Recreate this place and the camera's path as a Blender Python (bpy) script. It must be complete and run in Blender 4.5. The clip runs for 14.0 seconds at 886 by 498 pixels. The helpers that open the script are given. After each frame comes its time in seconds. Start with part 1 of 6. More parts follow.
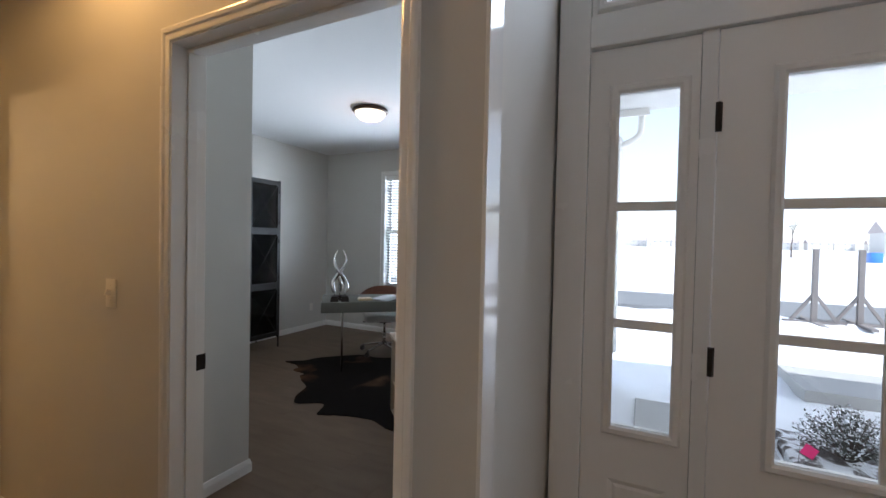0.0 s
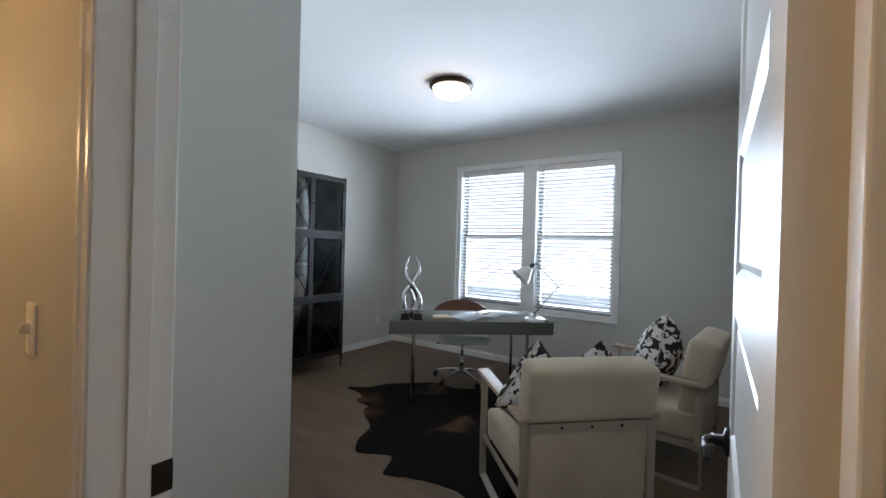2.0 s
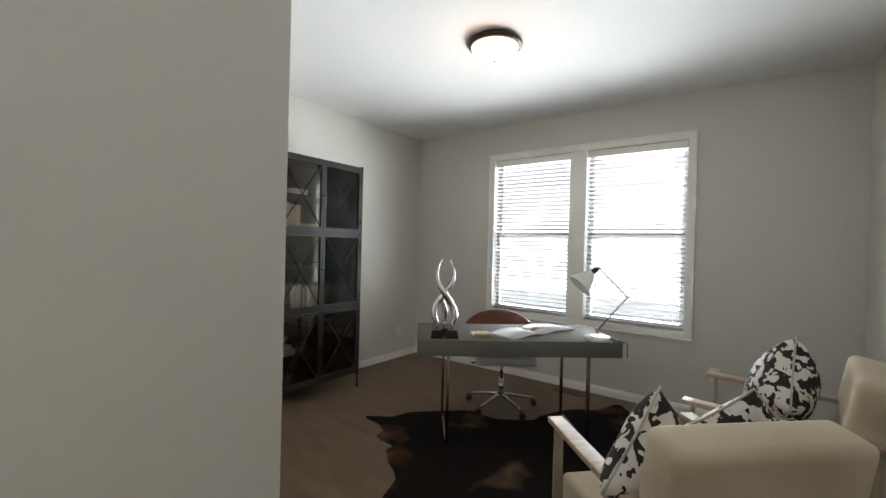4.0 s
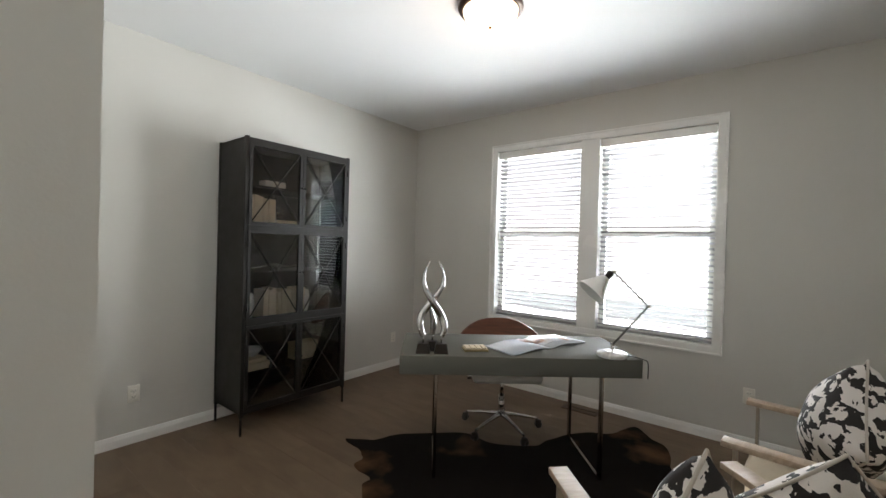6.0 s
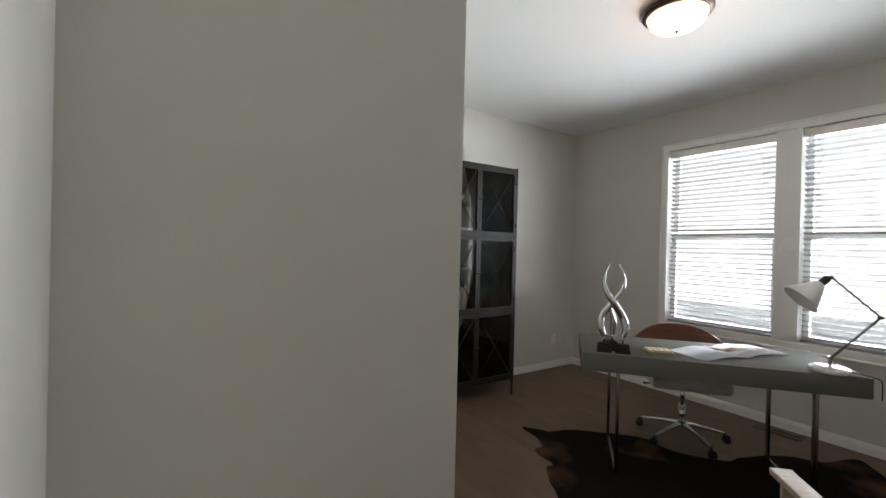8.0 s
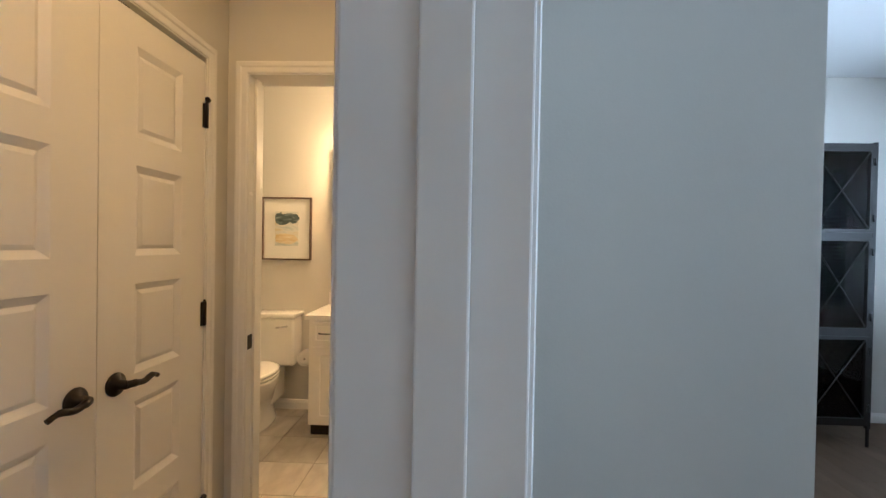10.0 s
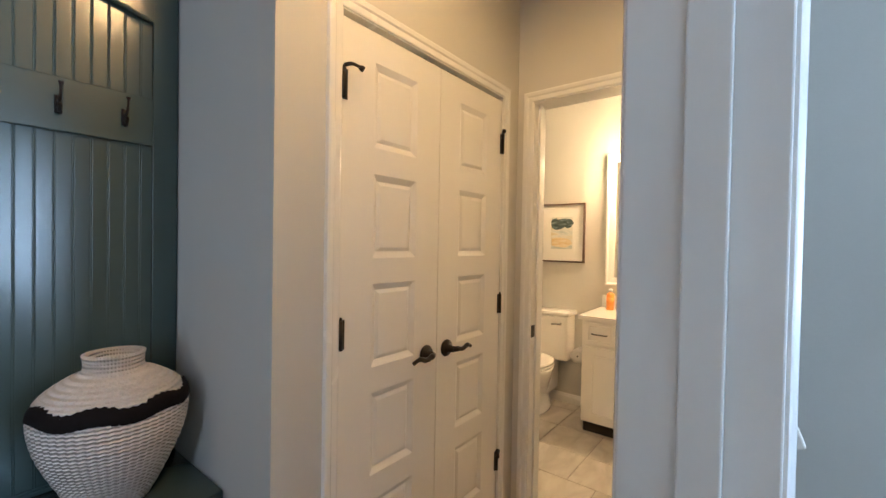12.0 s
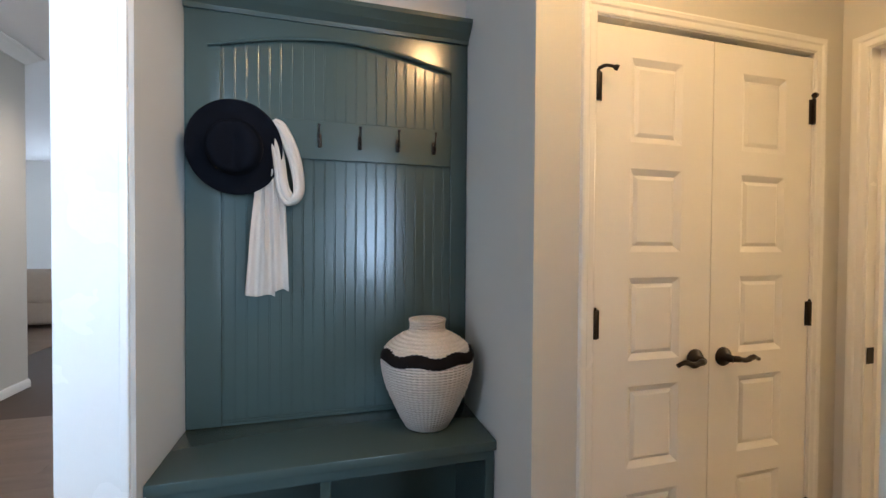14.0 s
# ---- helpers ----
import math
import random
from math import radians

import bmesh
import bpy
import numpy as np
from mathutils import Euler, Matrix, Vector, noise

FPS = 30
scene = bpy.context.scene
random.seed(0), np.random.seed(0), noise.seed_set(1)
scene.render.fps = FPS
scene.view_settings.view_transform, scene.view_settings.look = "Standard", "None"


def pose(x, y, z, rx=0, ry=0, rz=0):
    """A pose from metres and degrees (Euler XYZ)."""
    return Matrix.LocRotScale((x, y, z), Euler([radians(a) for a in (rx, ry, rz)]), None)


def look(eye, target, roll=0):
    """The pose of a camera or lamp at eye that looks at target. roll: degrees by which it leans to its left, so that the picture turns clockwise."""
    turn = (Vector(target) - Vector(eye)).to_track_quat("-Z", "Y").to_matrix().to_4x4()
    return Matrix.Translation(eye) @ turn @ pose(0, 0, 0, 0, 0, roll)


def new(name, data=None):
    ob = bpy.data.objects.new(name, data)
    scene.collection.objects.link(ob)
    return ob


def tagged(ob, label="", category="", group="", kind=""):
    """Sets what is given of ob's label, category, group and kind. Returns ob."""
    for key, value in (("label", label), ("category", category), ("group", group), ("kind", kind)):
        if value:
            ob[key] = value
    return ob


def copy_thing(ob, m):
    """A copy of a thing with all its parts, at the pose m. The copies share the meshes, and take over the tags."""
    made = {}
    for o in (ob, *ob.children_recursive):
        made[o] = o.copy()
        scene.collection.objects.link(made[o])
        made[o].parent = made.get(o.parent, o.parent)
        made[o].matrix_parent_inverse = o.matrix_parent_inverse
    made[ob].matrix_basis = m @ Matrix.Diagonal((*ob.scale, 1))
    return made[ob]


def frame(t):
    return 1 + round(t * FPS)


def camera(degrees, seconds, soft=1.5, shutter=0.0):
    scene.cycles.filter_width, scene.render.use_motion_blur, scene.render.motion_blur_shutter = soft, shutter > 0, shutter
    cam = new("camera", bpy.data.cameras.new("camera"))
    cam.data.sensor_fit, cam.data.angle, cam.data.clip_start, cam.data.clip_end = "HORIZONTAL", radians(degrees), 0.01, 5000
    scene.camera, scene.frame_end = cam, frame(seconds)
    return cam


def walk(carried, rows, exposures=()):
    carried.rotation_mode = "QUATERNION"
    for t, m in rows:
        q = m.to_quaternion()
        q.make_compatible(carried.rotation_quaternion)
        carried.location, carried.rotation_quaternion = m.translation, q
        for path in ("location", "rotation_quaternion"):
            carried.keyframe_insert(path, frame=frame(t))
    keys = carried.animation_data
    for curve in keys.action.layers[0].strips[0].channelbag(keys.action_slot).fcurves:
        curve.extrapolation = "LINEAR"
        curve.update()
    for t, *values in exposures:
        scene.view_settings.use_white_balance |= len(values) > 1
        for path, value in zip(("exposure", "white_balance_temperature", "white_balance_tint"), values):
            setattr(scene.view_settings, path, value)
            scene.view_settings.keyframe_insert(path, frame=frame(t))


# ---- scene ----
cam = camera(94.0, 14.0)
PATH = [
    (0, (0.241, 0.685, 1.42), (-0.634, 2.483, 1.378), 1.2),
    (0.5, (0.049, 0.872, 1.412), (-0.92, 2.621, 1.371), 1.2),
    (1, (-0.123, 1.024, 1.401), (-1.169, 2.728, 1.374), 1.5),
    (1.5, (-0.27, 1.185, 1.4), (-1.372, 2.854, 1.377), 1.5),
    (2, (-0.384, 1.343, 1.391), (-1.527, 2.984, 1.38), 1.6),
    (2.5, (-0.555, 1.472, 1.399), (-1.722, 3.096, 1.382), 1.6),
    (3, (-0.721, 1.592, 1.393), (-1.903, 3.206, 1.378), 1.6),
    (5.5, (-1.064, 2.148, 1.39), (-2.284, 3.734, 1.371), 1.5),
    (6, (-1.079, 2.233, 1.394), (-2.318, 3.803, 1.378), 1.6),
    (6.5, (-1.111, 2.216, 1.385), (-2.393, 3.75, 1.385), 1.7),
    (7, (-1.104, 2.111, 1.394), (-2.485, 3.557, 1.39), 1.7),
    (7.5, (-1.105, 1.952, 1.377), (-2.622, 3.256, 1.373), 1.8),
    (8, (-1.087, 1.841, 1.375), (-2.763, 2.934, 1.367), 1.4),
    (8.5, (-1.059, 1.736, 1.375), (-2.877, 2.567, 1.358), 1.3),
    (9, (-1.025, 1.653, 1.374), (-2.949, 2.201, 1.353), 1.2),
    (11.5, (-0.899, 1.658, 1.372), (-2.638, 0.67, 1.344), 1.0),
    (12, (-0.828, 1.689, 1.376), (-2.395, 0.446, 1.344), 1.0),
    (12.5, (-0.77, 1.766, 1.374), (-2.124, 0.294, 1.337), 0.9),
    (13, (-0.733, 1.827, 1.375), (-1.822, 0.15, 1.331), 0.7),
    (13.5, (-0.748, 1.827, 1.367), (-1.564, 0.001, 1.322), 0.6),
    (14, (-0.796, 1.815, 1.35), (-1.324, -0.113, 1.316), 0.4),
]
EXPOSURES = [
    (0.0, 1.15, 5800, 12), (1.6, 1.32, 5600, 11), (2.2, 1.35, 5900, 10), (2.9, 1.38, 6500, 10), (3.2, 1.45, 6700, 10),
    (5.5, 1.6, 6800, 12), (6.6, 1.6, 6800, 12), (7.2, 1.4, 6800, 12), (8.3, 1.18, 6800, 13), (8.6, 1.18, 6700, 13), (9.0, 1.25, 6300, 14), (9.4, 1.45, 5600, 9), (11.2, 1.88, 4900, 7), (14.0, 2.12, 5000, 6),
]
walk(cam, [(t, look(eye, target, roll)) for t, eye, target, roll in PATH], EXPOSURES)


# ---- light and exposure ----
world = bpy.data.worlds.new("sky")
scene.world = world
world.use_nodes = True
wn = world.node_tree
sky = wn.nodes.new("ShaderNodeTexSky")
sky.sky_type, sky.sun_disc = "NISHITA", False
sky.sun_elevation, sky.sun_rotation = radians(32), radians(102)
sky.dust_density, sky.air_density = 0.7, 1.0
haze = wn.nodes.new("ShaderNodeHueSaturation")
haze.inputs["Saturation"].default_value = 0.4
wn.links.new(sky.outputs[0], haze.inputs["Color"])
wn.links.new(haze.outputs[0], wn.nodes["Background"].inputs[0])
wn.nodes["Background"].inputs[1].default_value = 0.15


def lamp(name, kind, m, power, colour, size=0.1, **more):
    data = bpy.data.lights.new(name, kind)
    data.energy, data.color = power, colour
    if kind == "AREA":
        data.shape, data.size = "RECTANGLE", size
        data.size_y = more.get("size_y", size)
        data.spread = radians(more.get("spread", 180))
    elif kind == "SUN":
        data.angle = size
    else:
        data.shadow_soft_size = size
    if kind == "SPOT":
        data.spot_size, data.spot_blend = radians(more.get("cone", 120)), more.get("blend", 0.7)
    ob = new(name, data)
    ob.matrix_world = m
    return ob


WARM = (1.0, 0.58, 0.23)
lamp("sun", "SUN", look((14, -3, 9), (0, 0, 0)), 5.0, (1.0, 0.94, 0.86), radians(0.6))
lamp("window_sky_west", "AREA", look((-2.87, 6.12, 1.53), (-2.87, 0, 1.40)), 41, (0.86, 0.94, 1.0), 0.84, size_y=1.66, spread=150)
lamp("window_sky_east", "AREA", look((-1.83, 6.12, 1.53), (-1.83, 0, 1.40)), 41, (0.86, 0.94, 1.0), 0.84, size_y=1.66, spread=150)
lamp("office_bulb", "POINT", pose(-2.355, 4.225, 2.58), 0.9, (1.0, 0.42, 0.13), 0.09)
lamp("hall_downlight", "SPOT", pose(-1.478, 1.31, 2.69), 11, (1.0, 0.53, 0.165), 0.07, cone=172, blend=0.4)
# Added fill lamp for the dim foyer; no fixture is seen here.
lamp("foyer_fill_light", "SPOT", pose(0.95, 1.05, 2.99), 3, (1.0, 0.56, 0.25), 0.06, cone=150)
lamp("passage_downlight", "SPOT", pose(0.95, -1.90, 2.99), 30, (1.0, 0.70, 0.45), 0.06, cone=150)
lamp("transom_sky", "AREA", look((0.915, 2.52, 2.447), (0.915, 0, 1.6)), 6, (0.86, 0.93, 1.0), 1.66, size_y=0.22, spread=170)
lamp("sidelight_sky", "AREA", look((1.632, 2.44, 1.36), (0.6, 1.2, 1.2)), 5, (0.88, 0.94, 1.0), 0.20, size_y=1.24, spread=170)
lamp("vanity_bulb", "POINT", pose(-4.16, 0.86, 2.02), 8, WARM, 0.06)
lamp("vanity_bulb_far", "POINT", pose(-4.16, 1.12, 2.02), 8, WARM, 0.06)


# ---- materials ----
def mat(name, colour, rough=0.5, metal=0.0, var=0.06, scale=6.0, bump=0.05, fine=90.0, coat=0.0, wear=0.0, spec=0.5):
    """Painted or plain surface: slow tone drift, fine grain in tone and relief."""
    m = bpy.data.materials.new(name)
    m.use_nodes = True
    nt = m.node_tree
    b = nt.nodes["Principled BSDF"]
    co = nt.nodes.new("ShaderNodeTexCoord")
    n1, n2 = nt.nodes.new("ShaderNodeTexNoise"), nt.nodes.new("ShaderNodeTexNoise")
    n1.inputs["Scale"].default_value, n1.inputs["Detail"].default_value = scale, 4
    n2.inputs["Scale"].default_value, n2.inputs["Detail"].default_value = fine, 3
    for n in (n1, n2):
        nt.links.new(co.outputs["Object"], n.inputs["Vector"])
    mix = nt.nodes.new("ShaderNodeMix")
    mix.data_type = "RGBA"
    mix.inputs["A"].default_value = (*[c * (1 - var) for c in colour], 1)
    mix.inputs["B"].default_value = (*[min(1, c * (1 + var)) for c in colour], 1)
    avg = nt.nodes.new("ShaderNodeMath")
    avg.operation = "MULTIPLY_ADD"
    avg.inputs[1].default_value = 0.35
    nt.links.new(n2.outputs[0], avg.inputs[0])
    low = nt.nodes.new("ShaderNodeMath")
    low.operation = "MULTIPLY"
    low.inputs[1].default_value = 0.65
    nt.links.new(n1.outputs[0], low.inputs[0])
    nt.links.new(low.outputs[0], avg.inputs[2])
    nt.links.new(avg.outputs[0], mix.inputs["Factor"])
    nt.links.new(mix.outputs["Result"], b.inputs["Base Color"])
    b.inputs["Metallic"].default_value = metal
    b.inputs["Specular IOR Level"].default_value = spec
    rr = nt.nodes.new("ShaderNodeMapRange")
    rr.inputs["To Min"].default_value, rr.inputs["To Max"].default_value = max(0.02, rough - 0.06 - wear), min(1, rough + 0.06 + wear)
    nt.links.new(n1.outputs[0], rr.inputs["Value"])
    nt.links.new(rr.outputs[0], b.inputs["Roughness"])
    if coat:
        b.inputs["Coat Weight"].default_value, b.inputs["Coat Roughness"].default_value = coat, 0.12
    if bump:
        bp = nt.nodes.new("ShaderNodeBump")
        bp.inputs["Strength"].default_value, bp.inputs["Distance"].default_value = bump, 0.002
        nt.links.new(n2.outputs[0], bp.inputs["Height"])
        nt.links.new(bp.outputs[0], b.inputs["Normal"])
    return m


def ramp_mat(name, stops, rough, scale, detail=4.0, distortion=0.0, stretch=(1, 1, 1), bump=0.2, bump_scale=120.0, hard=False, per_piece=0.0, sheen=0.0, spec=0.5):
    """Patterned surface: a stretched noise through a colour ramp, with its own relief and, where asked, a tone per piece."""
    m = bpy.data.materials.new(name)
    m.use_nodes = True
    nt = m.node_tree
    b = nt.nodes["Principled BSDF"]
    co, mp = nt.nodes.new("ShaderNodeTexCoord"), nt.nodes.new("ShaderNodeMapping")
    mp.inputs["Scale"].default_value = stretch
    nt.links.new(co.outputs["Object"], mp.inputs["Vector"])
    n = nt.nodes.new("ShaderNodeTexNoise")
    n.inputs["Scale"].default_value, n.inputs["Detail"].default_value, n.inputs["Distortion"].default_value = scale, detail, distortion
    info = None
    if per_piece:
        n.noise_dimensions = "4D"
        info = nt.nodes.new("ShaderNodeObjectInfo")
        times = nt.nodes.new("ShaderNodeMath")
        times.operation = "MULTIPLY"
        times.inputs[1].default_value = 40
        nt.links.new(info.outputs["Random"], times.inputs[0])
        nt.links.new(times.outputs[0], n.inputs["W"])
    nt.links.new(mp.outputs[0], n.inputs["Vector"])
    cr = nt.nodes.new("ShaderNodeValToRGB")
    cr.color_ramp.interpolation = "CONSTANT" if hard else "LINEAR"
    while len(cr.color_ramp.elements) < len(stops):
        cr.color_ramp.elements.new(0.5)
    for e, (p, c) in zip(cr.color_ramp.elements, stops):
        e.position, e.color = p, (*c, 1)
    nt.links.new(n.outputs[0], cr.inputs[0])
    colour = cr.outputs[0]
    if per_piece:
        rng = nt.nodes.new("ShaderNodeMapRange")
        rng.inputs["To Min"].default_value, rng.inputs["To Max"].default_value = 1 - per_piece, 1 + per_piece
        nt.links.new(info.outputs["Random"], rng.inputs["Value"])
        hsv = nt.nodes.new("ShaderNodeHueSaturation")
        nt.links.new(rng.outputs[0], hsv.inputs["Value"])
        nt.links.new(colour, hsv.inputs["Color"])
        colour = hsv.outputs[0]
    nt.links.new(colour, b.inputs["Base Color"])
    b.inputs["Roughness"].default_value = rough
    b.inputs["Sheen Weight"].default_value = sheen
    b.inputs["Specular IOR Level"].default_value = spec
    n2 = nt.nodes.new("ShaderNodeTexNoise")
    n2.inputs["Scale"].default_value = bump_scale
    nt.links.new(mp.outputs[0], n2.inputs["Vector"])
    bp = nt.nodes.new("ShaderNodeBump")
    bp.inputs["Strength"].default_value, bp.inputs["Distance"].default_value = bump, 0.003
    nt.links.new(n2.outputs[0], bp.inputs["Height"])
    nt.links.new(bp.outputs[0], b.inputs["Normal"])
    return m


def glass(name, tint=(1, 1, 1), rough=0.0):
    """Thin clear pane: mostly let through, mirrored by Fresnel."""
    m = bpy.data.materials.new(name)
    m.use_nodes = True
    nt = m.node_tree
    nt.nodes.remove(nt.nodes["Principled BSDF"])
    out = nt.nodes["Material Output"]
    t, g = nt.nodes.new("ShaderNodeBsdfTransparent"), nt.nodes.new("ShaderNodeBsdfGlossy")
    t.inputs[0].default_value = (*tint, 1)
    g.inputs["Roughness"].default_value = rough
    fr, mx = nt.nodes.new("ShaderNodeFresnel"), nt.nodes.new("ShaderNodeMixShader")
    fr.inputs[0].default_value = 1.65
    nt.links.new(fr.outputs[0], mx.inputs[0])
    nt.links.new(t.outputs[0], mx.inputs[1])
    nt.links.new(g.outputs[0], mx.inputs[2])
    nt.links.new(mx.outputs[0], out.inputs[0])
    return m


def glow(name, colour, strength):
    m = bpy.data.materials.new(name)
    m.use_nodes = True
    b = m.node_tree.nodes["Principled BSDF"]
    b.inputs["Base Color"].default_value = (*colour, 1)
    b.inputs["Emission Color"].default_value = (*colour, 1)
    b.inputs["Emission Strength"].default_value = strength
    return m


M_WALL = mat("greige_wall_paint", (0.58, 0.565, 0.522), 0.72, var=0.03, scale=1.3, bump=0.10, fine=160)
M_CEIL = mat("white_ceiling_paint", (0.75, 0.75, 0.74), 0.85, var=0.03, scale=1.0, bump=0.15, fine=120)
M_TRIM = mat("white_trim_paint", (0.80, 0.79, 0.76), 0.26, var=0.03, scale=3, bump=0.04, fine=50)
M_DOOR = mat("white_door_paint", (0.80, 0.78, 0.74), 0.34, var=0.03, scale=3, bump=0.10, fine=60)
M_BLACK = mat("oil_rubbed_bronze", (0.022, 0.017, 0.014), 0.38, 0.6, var=0.3, scale=40)
M_CHROME = mat("polished_chrome", (0.62, 0.61, 0.60), 0.10, 1.0, var=0.02, bump=0)
M_HORN = mat("rippled_silver", (0.52, 0.51, 0.50), 0.16, 1.0, var=0.35, scale=38, bump=0.6, fine=70)
M_STEEL = mat("brushed_steel_legs", (0.34, 0.31, 0.28), 0.25, 1.0, var=0.05, bump=0.02)
M_CABINET = mat("blackened_steel", (0.013, 0.0115, 0.010), 0.38, 0.0, spec=0.24, var=0.35, scale=9, bump=0.06, fine=70, wear=0.1)
M_CAB_IN = mat("dark_cabinet_lining", (0.034, 0.035, 0.036), 0.8, 0.0, var=0.2, spec=0.1)
M_GLASS = glass("clear_glass")
M_PANE = glass("window_glass", (0.97, 0.99, 1.0))
M_MIRROR = mat("mirror_silver", (0.92, 0.92, 0.92), 0.03, 1.0, var=0.0, bump=0)
M_DESK = mat("grey_green_lacquer", (0.128, 0.126, 0.108), 0.70, spec=0.15, var=0.05, scale=4, bump=0.03)
M_CREAM = ramp_mat("cream_velvet", [(0.3, (0.44, 0.36, 0.25)), (0.7, (0.58, 0.49, 0.36))], 0.85, 3.0, bump=0.25, bump_scale=220, sheen=0.15)
M_COW = ramp_mat("cow_print_hide", [(0.0, (0.012, 0.009, 0.008)), (0.50, (0.66, 0.61, 0.57))], 0.8, 24.0, 2.5, 0.5, (1.0, 1.0, 0.85), 0.35, 260, hard=True, per_piece=0.02)
M_RUG = ramp_mat("dark_cowhide", [(0.0, (0.006, 0.005, 0.005)), (0.60, (0.011, 0.009, 0.008)), (0.67, (0.08, 0.05, 0.03)), (0.75, (0.28, 0.19, 0.12))], 0.8, 1.7, 3.0, 0.3, (1, 1, 1), 0.5, 180, spec=0.04)


def brown_patches(base, spots):
    """Tan-brown patches of hair, ragged by noise: (x, y, radius) on the hide."""
    nt = base.node_tree
    b = nt.nodes["Principled BSDF"]
    co = nt.nodes.new("ShaderNodeTexCoord")
    wob = nt.nodes.new("ShaderNodeTexNoise")
    wob.inputs["Scale"].default_value, wob.inputs["Detail"].default_value = 7.0, 5
    nt.links.new(co.outputs["Object"], wob.inputs["Vector"])
    colour = b.inputs["Base Color"].links[0].from_socket
    for x, y, rad in spots:
        dist = nt.nodes.new("ShaderNodeVectorMath")
        dist.operation = "DISTANCE"
        dist.inputs[1].default_value = (x, y, 0.005)
        nt.links.new(co.outputs["Object"], dist.inputs[0])
        edge = nt.nodes.new("ShaderNodeMath")
        edge.operation = "MULTIPLY_ADD"
        edge.inputs[1].default_value = 0.36
        nt.links.new(wob.outputs[0], edge.inputs[0])
        nt.links.new(dist.outputs["Value"], edge.inputs[2])
        fade = nt.nodes.new("ShaderNodeMapRange")
        fade.inputs["From Min"].default_value, fade.inputs["From Max"].default_value = rad + 0.08, rad + 0.26
        fade.inputs["To Min"].default_value, fade.inputs["To Max"].default_value = 0.9, 0.0
        nt.links.new(edge.outputs[0], fade.inputs["Value"])
        mix = nt.nodes.new("ShaderNodeMix")
        mix.data_type = "RGBA"
        mix.inputs["B"].default_value = (0.115, 0.062, 0.032, 1)
        nt.links.new(fade.outputs[0], mix.inputs["Factor"])
        nt.links.new(colour, mix.inputs["A"])
        colour = mix.outputs["Result"]
    nt.links.new(colour, b.inputs["Base Color"])


brown_patches(M_RUG, [(-0.86, -0.42, 0.10), (-0.62, -0.62, 0.06), (0.52, 0.98, 0.12), (-0.40, -0.95, 0.05), (0.30, 1.18, 0.05)])
M_ARM = ramp_mat("pale_ash_wood", [(0.3, (0.36, 0.27, 0.19)), (0.7, (0.50, 0.39, 0.29))], 0.45, 4.0, 6, 0.4, (3, 14, 14), 0.1, 90)
M_WALNUT = ramp_mat("walnut_shell", [(0.3, (0.085, 0.026, 0.012)), (0.7, (0.17, 0.055, 0.024))], 0.35, 3.0, 6, 0.6, (1, 1, 12), 0.08, 60)
M_WHITE = mat("white_leather", (0.66, 0.65, 0.62), 0.5, var=0.04, bump=0.1, fine=200)
M_MARBLE = ramp_mat("white_marble", [(0.35, (0.80, 0.79, 0.78)), (0.5, (0.62, 0.61, 0.61)), (0.55, (0.82, 0.81, 0.80))], 0.2, 9, 6, 1.5, bump=0.0)
M_ENAMEL = mat("white_enamel", (0.74, 0.74, 0.71), 0.3, var=0.03)
M_PAPER = mat("cream_paper", (0.80, 0.70, 0.54), 0.8, var=0.12, scale=30, bump=0.15, fine=200)
M_PAGE = ramp_mat("printed_page", [(0.0, (0.26, 0.33, 0.42)), (0.45, (0.42, 0.45, 0.49)), (0.7, (0.52, 0.52, 0.54))], 0.6, 2.2, 2, bump=0.02)
M_PHOTO = ramp_mat("printed_photo", [(0.3, (0.10, 0.12, 0.16)), (0.45, (0.50, 0.30, 0.22)), (0.62, (0.82, 0.82, 0.84))], 0.35, 9, 3, bump=0.02)
M_GOLD = mat("aged_gold", (0.42, 0.33, 0.17), 0.4, 0.6, var=0.15, scale=30)
M_PLASTIC = mat("ivory_plastic", (0.74, 0.71, 0.64), 0.35, var=0.02, bump=0.0)
M_GREEN = mat("dark_teal_paint", (0.056, 0.082, 0.077), 0.22, var=0.06, scale=4, bump=0.05, fine=60)
# White slats; their shade against the bright window is put into a grey base colour.
M_SLAT = mat("shade_greyed_white_slat", (0.32, 0.32, 0.32), 0.45, var=0.02, bump=0.03)
M_FLOOR = ramp_mat("grey_brown_plank", [(0.25, (0.120, 0.080, 0.050)), (0.55, (0.152, 0.105, 0.068)), (0.8, (0.180, 0.128, 0.086))], 0.46, 2.2, 4, 0.8, (1.2, 4, 1), 0.03, 60, per_piece=0.03, spec=0.3)
M_JOINT = mat("dark_floor_joint", (0.070, 0.050, 0.035), 0.8)
M_TILE = ramp_mat("grey_beige_tile", [(0.3, (0.36, 0.33, 0.29)), (0.55, (0.50, 0.47, 0.42)), (0.75, (0.58, 0.55, 0.50))], 0.3, 3.5, 7, 1.2, (1, 2, 1), 0.04, 40, per_piece=0.07)
M_GROUT = mat("grey_grout", (0.24, 0.22, 0.20), 0.9)
M_PORCELAIN = mat("white_porcelain", (0.84, 0.82, 0.78), 0.12, var=0.01, bump=0.0, coat=0.5)
M_FELT = mat("navy_felt", (0.005, 0.0055, 0.008), 0.95, spec=0.05, var=0.3, scale=20, bump=0.3, fine=300)
M_WOOL = mat("cream_knit", (0.47, 0.42, 0.36), 0.9, var=0.08, scale=20, bump=0.5, fine=150)
M_WEAVE_PLAIN = mat("pale_seagrass", (0.70, 0.63, 0.55), 0.8, var=0.16, scale=60, bump=0.4, fine=120)
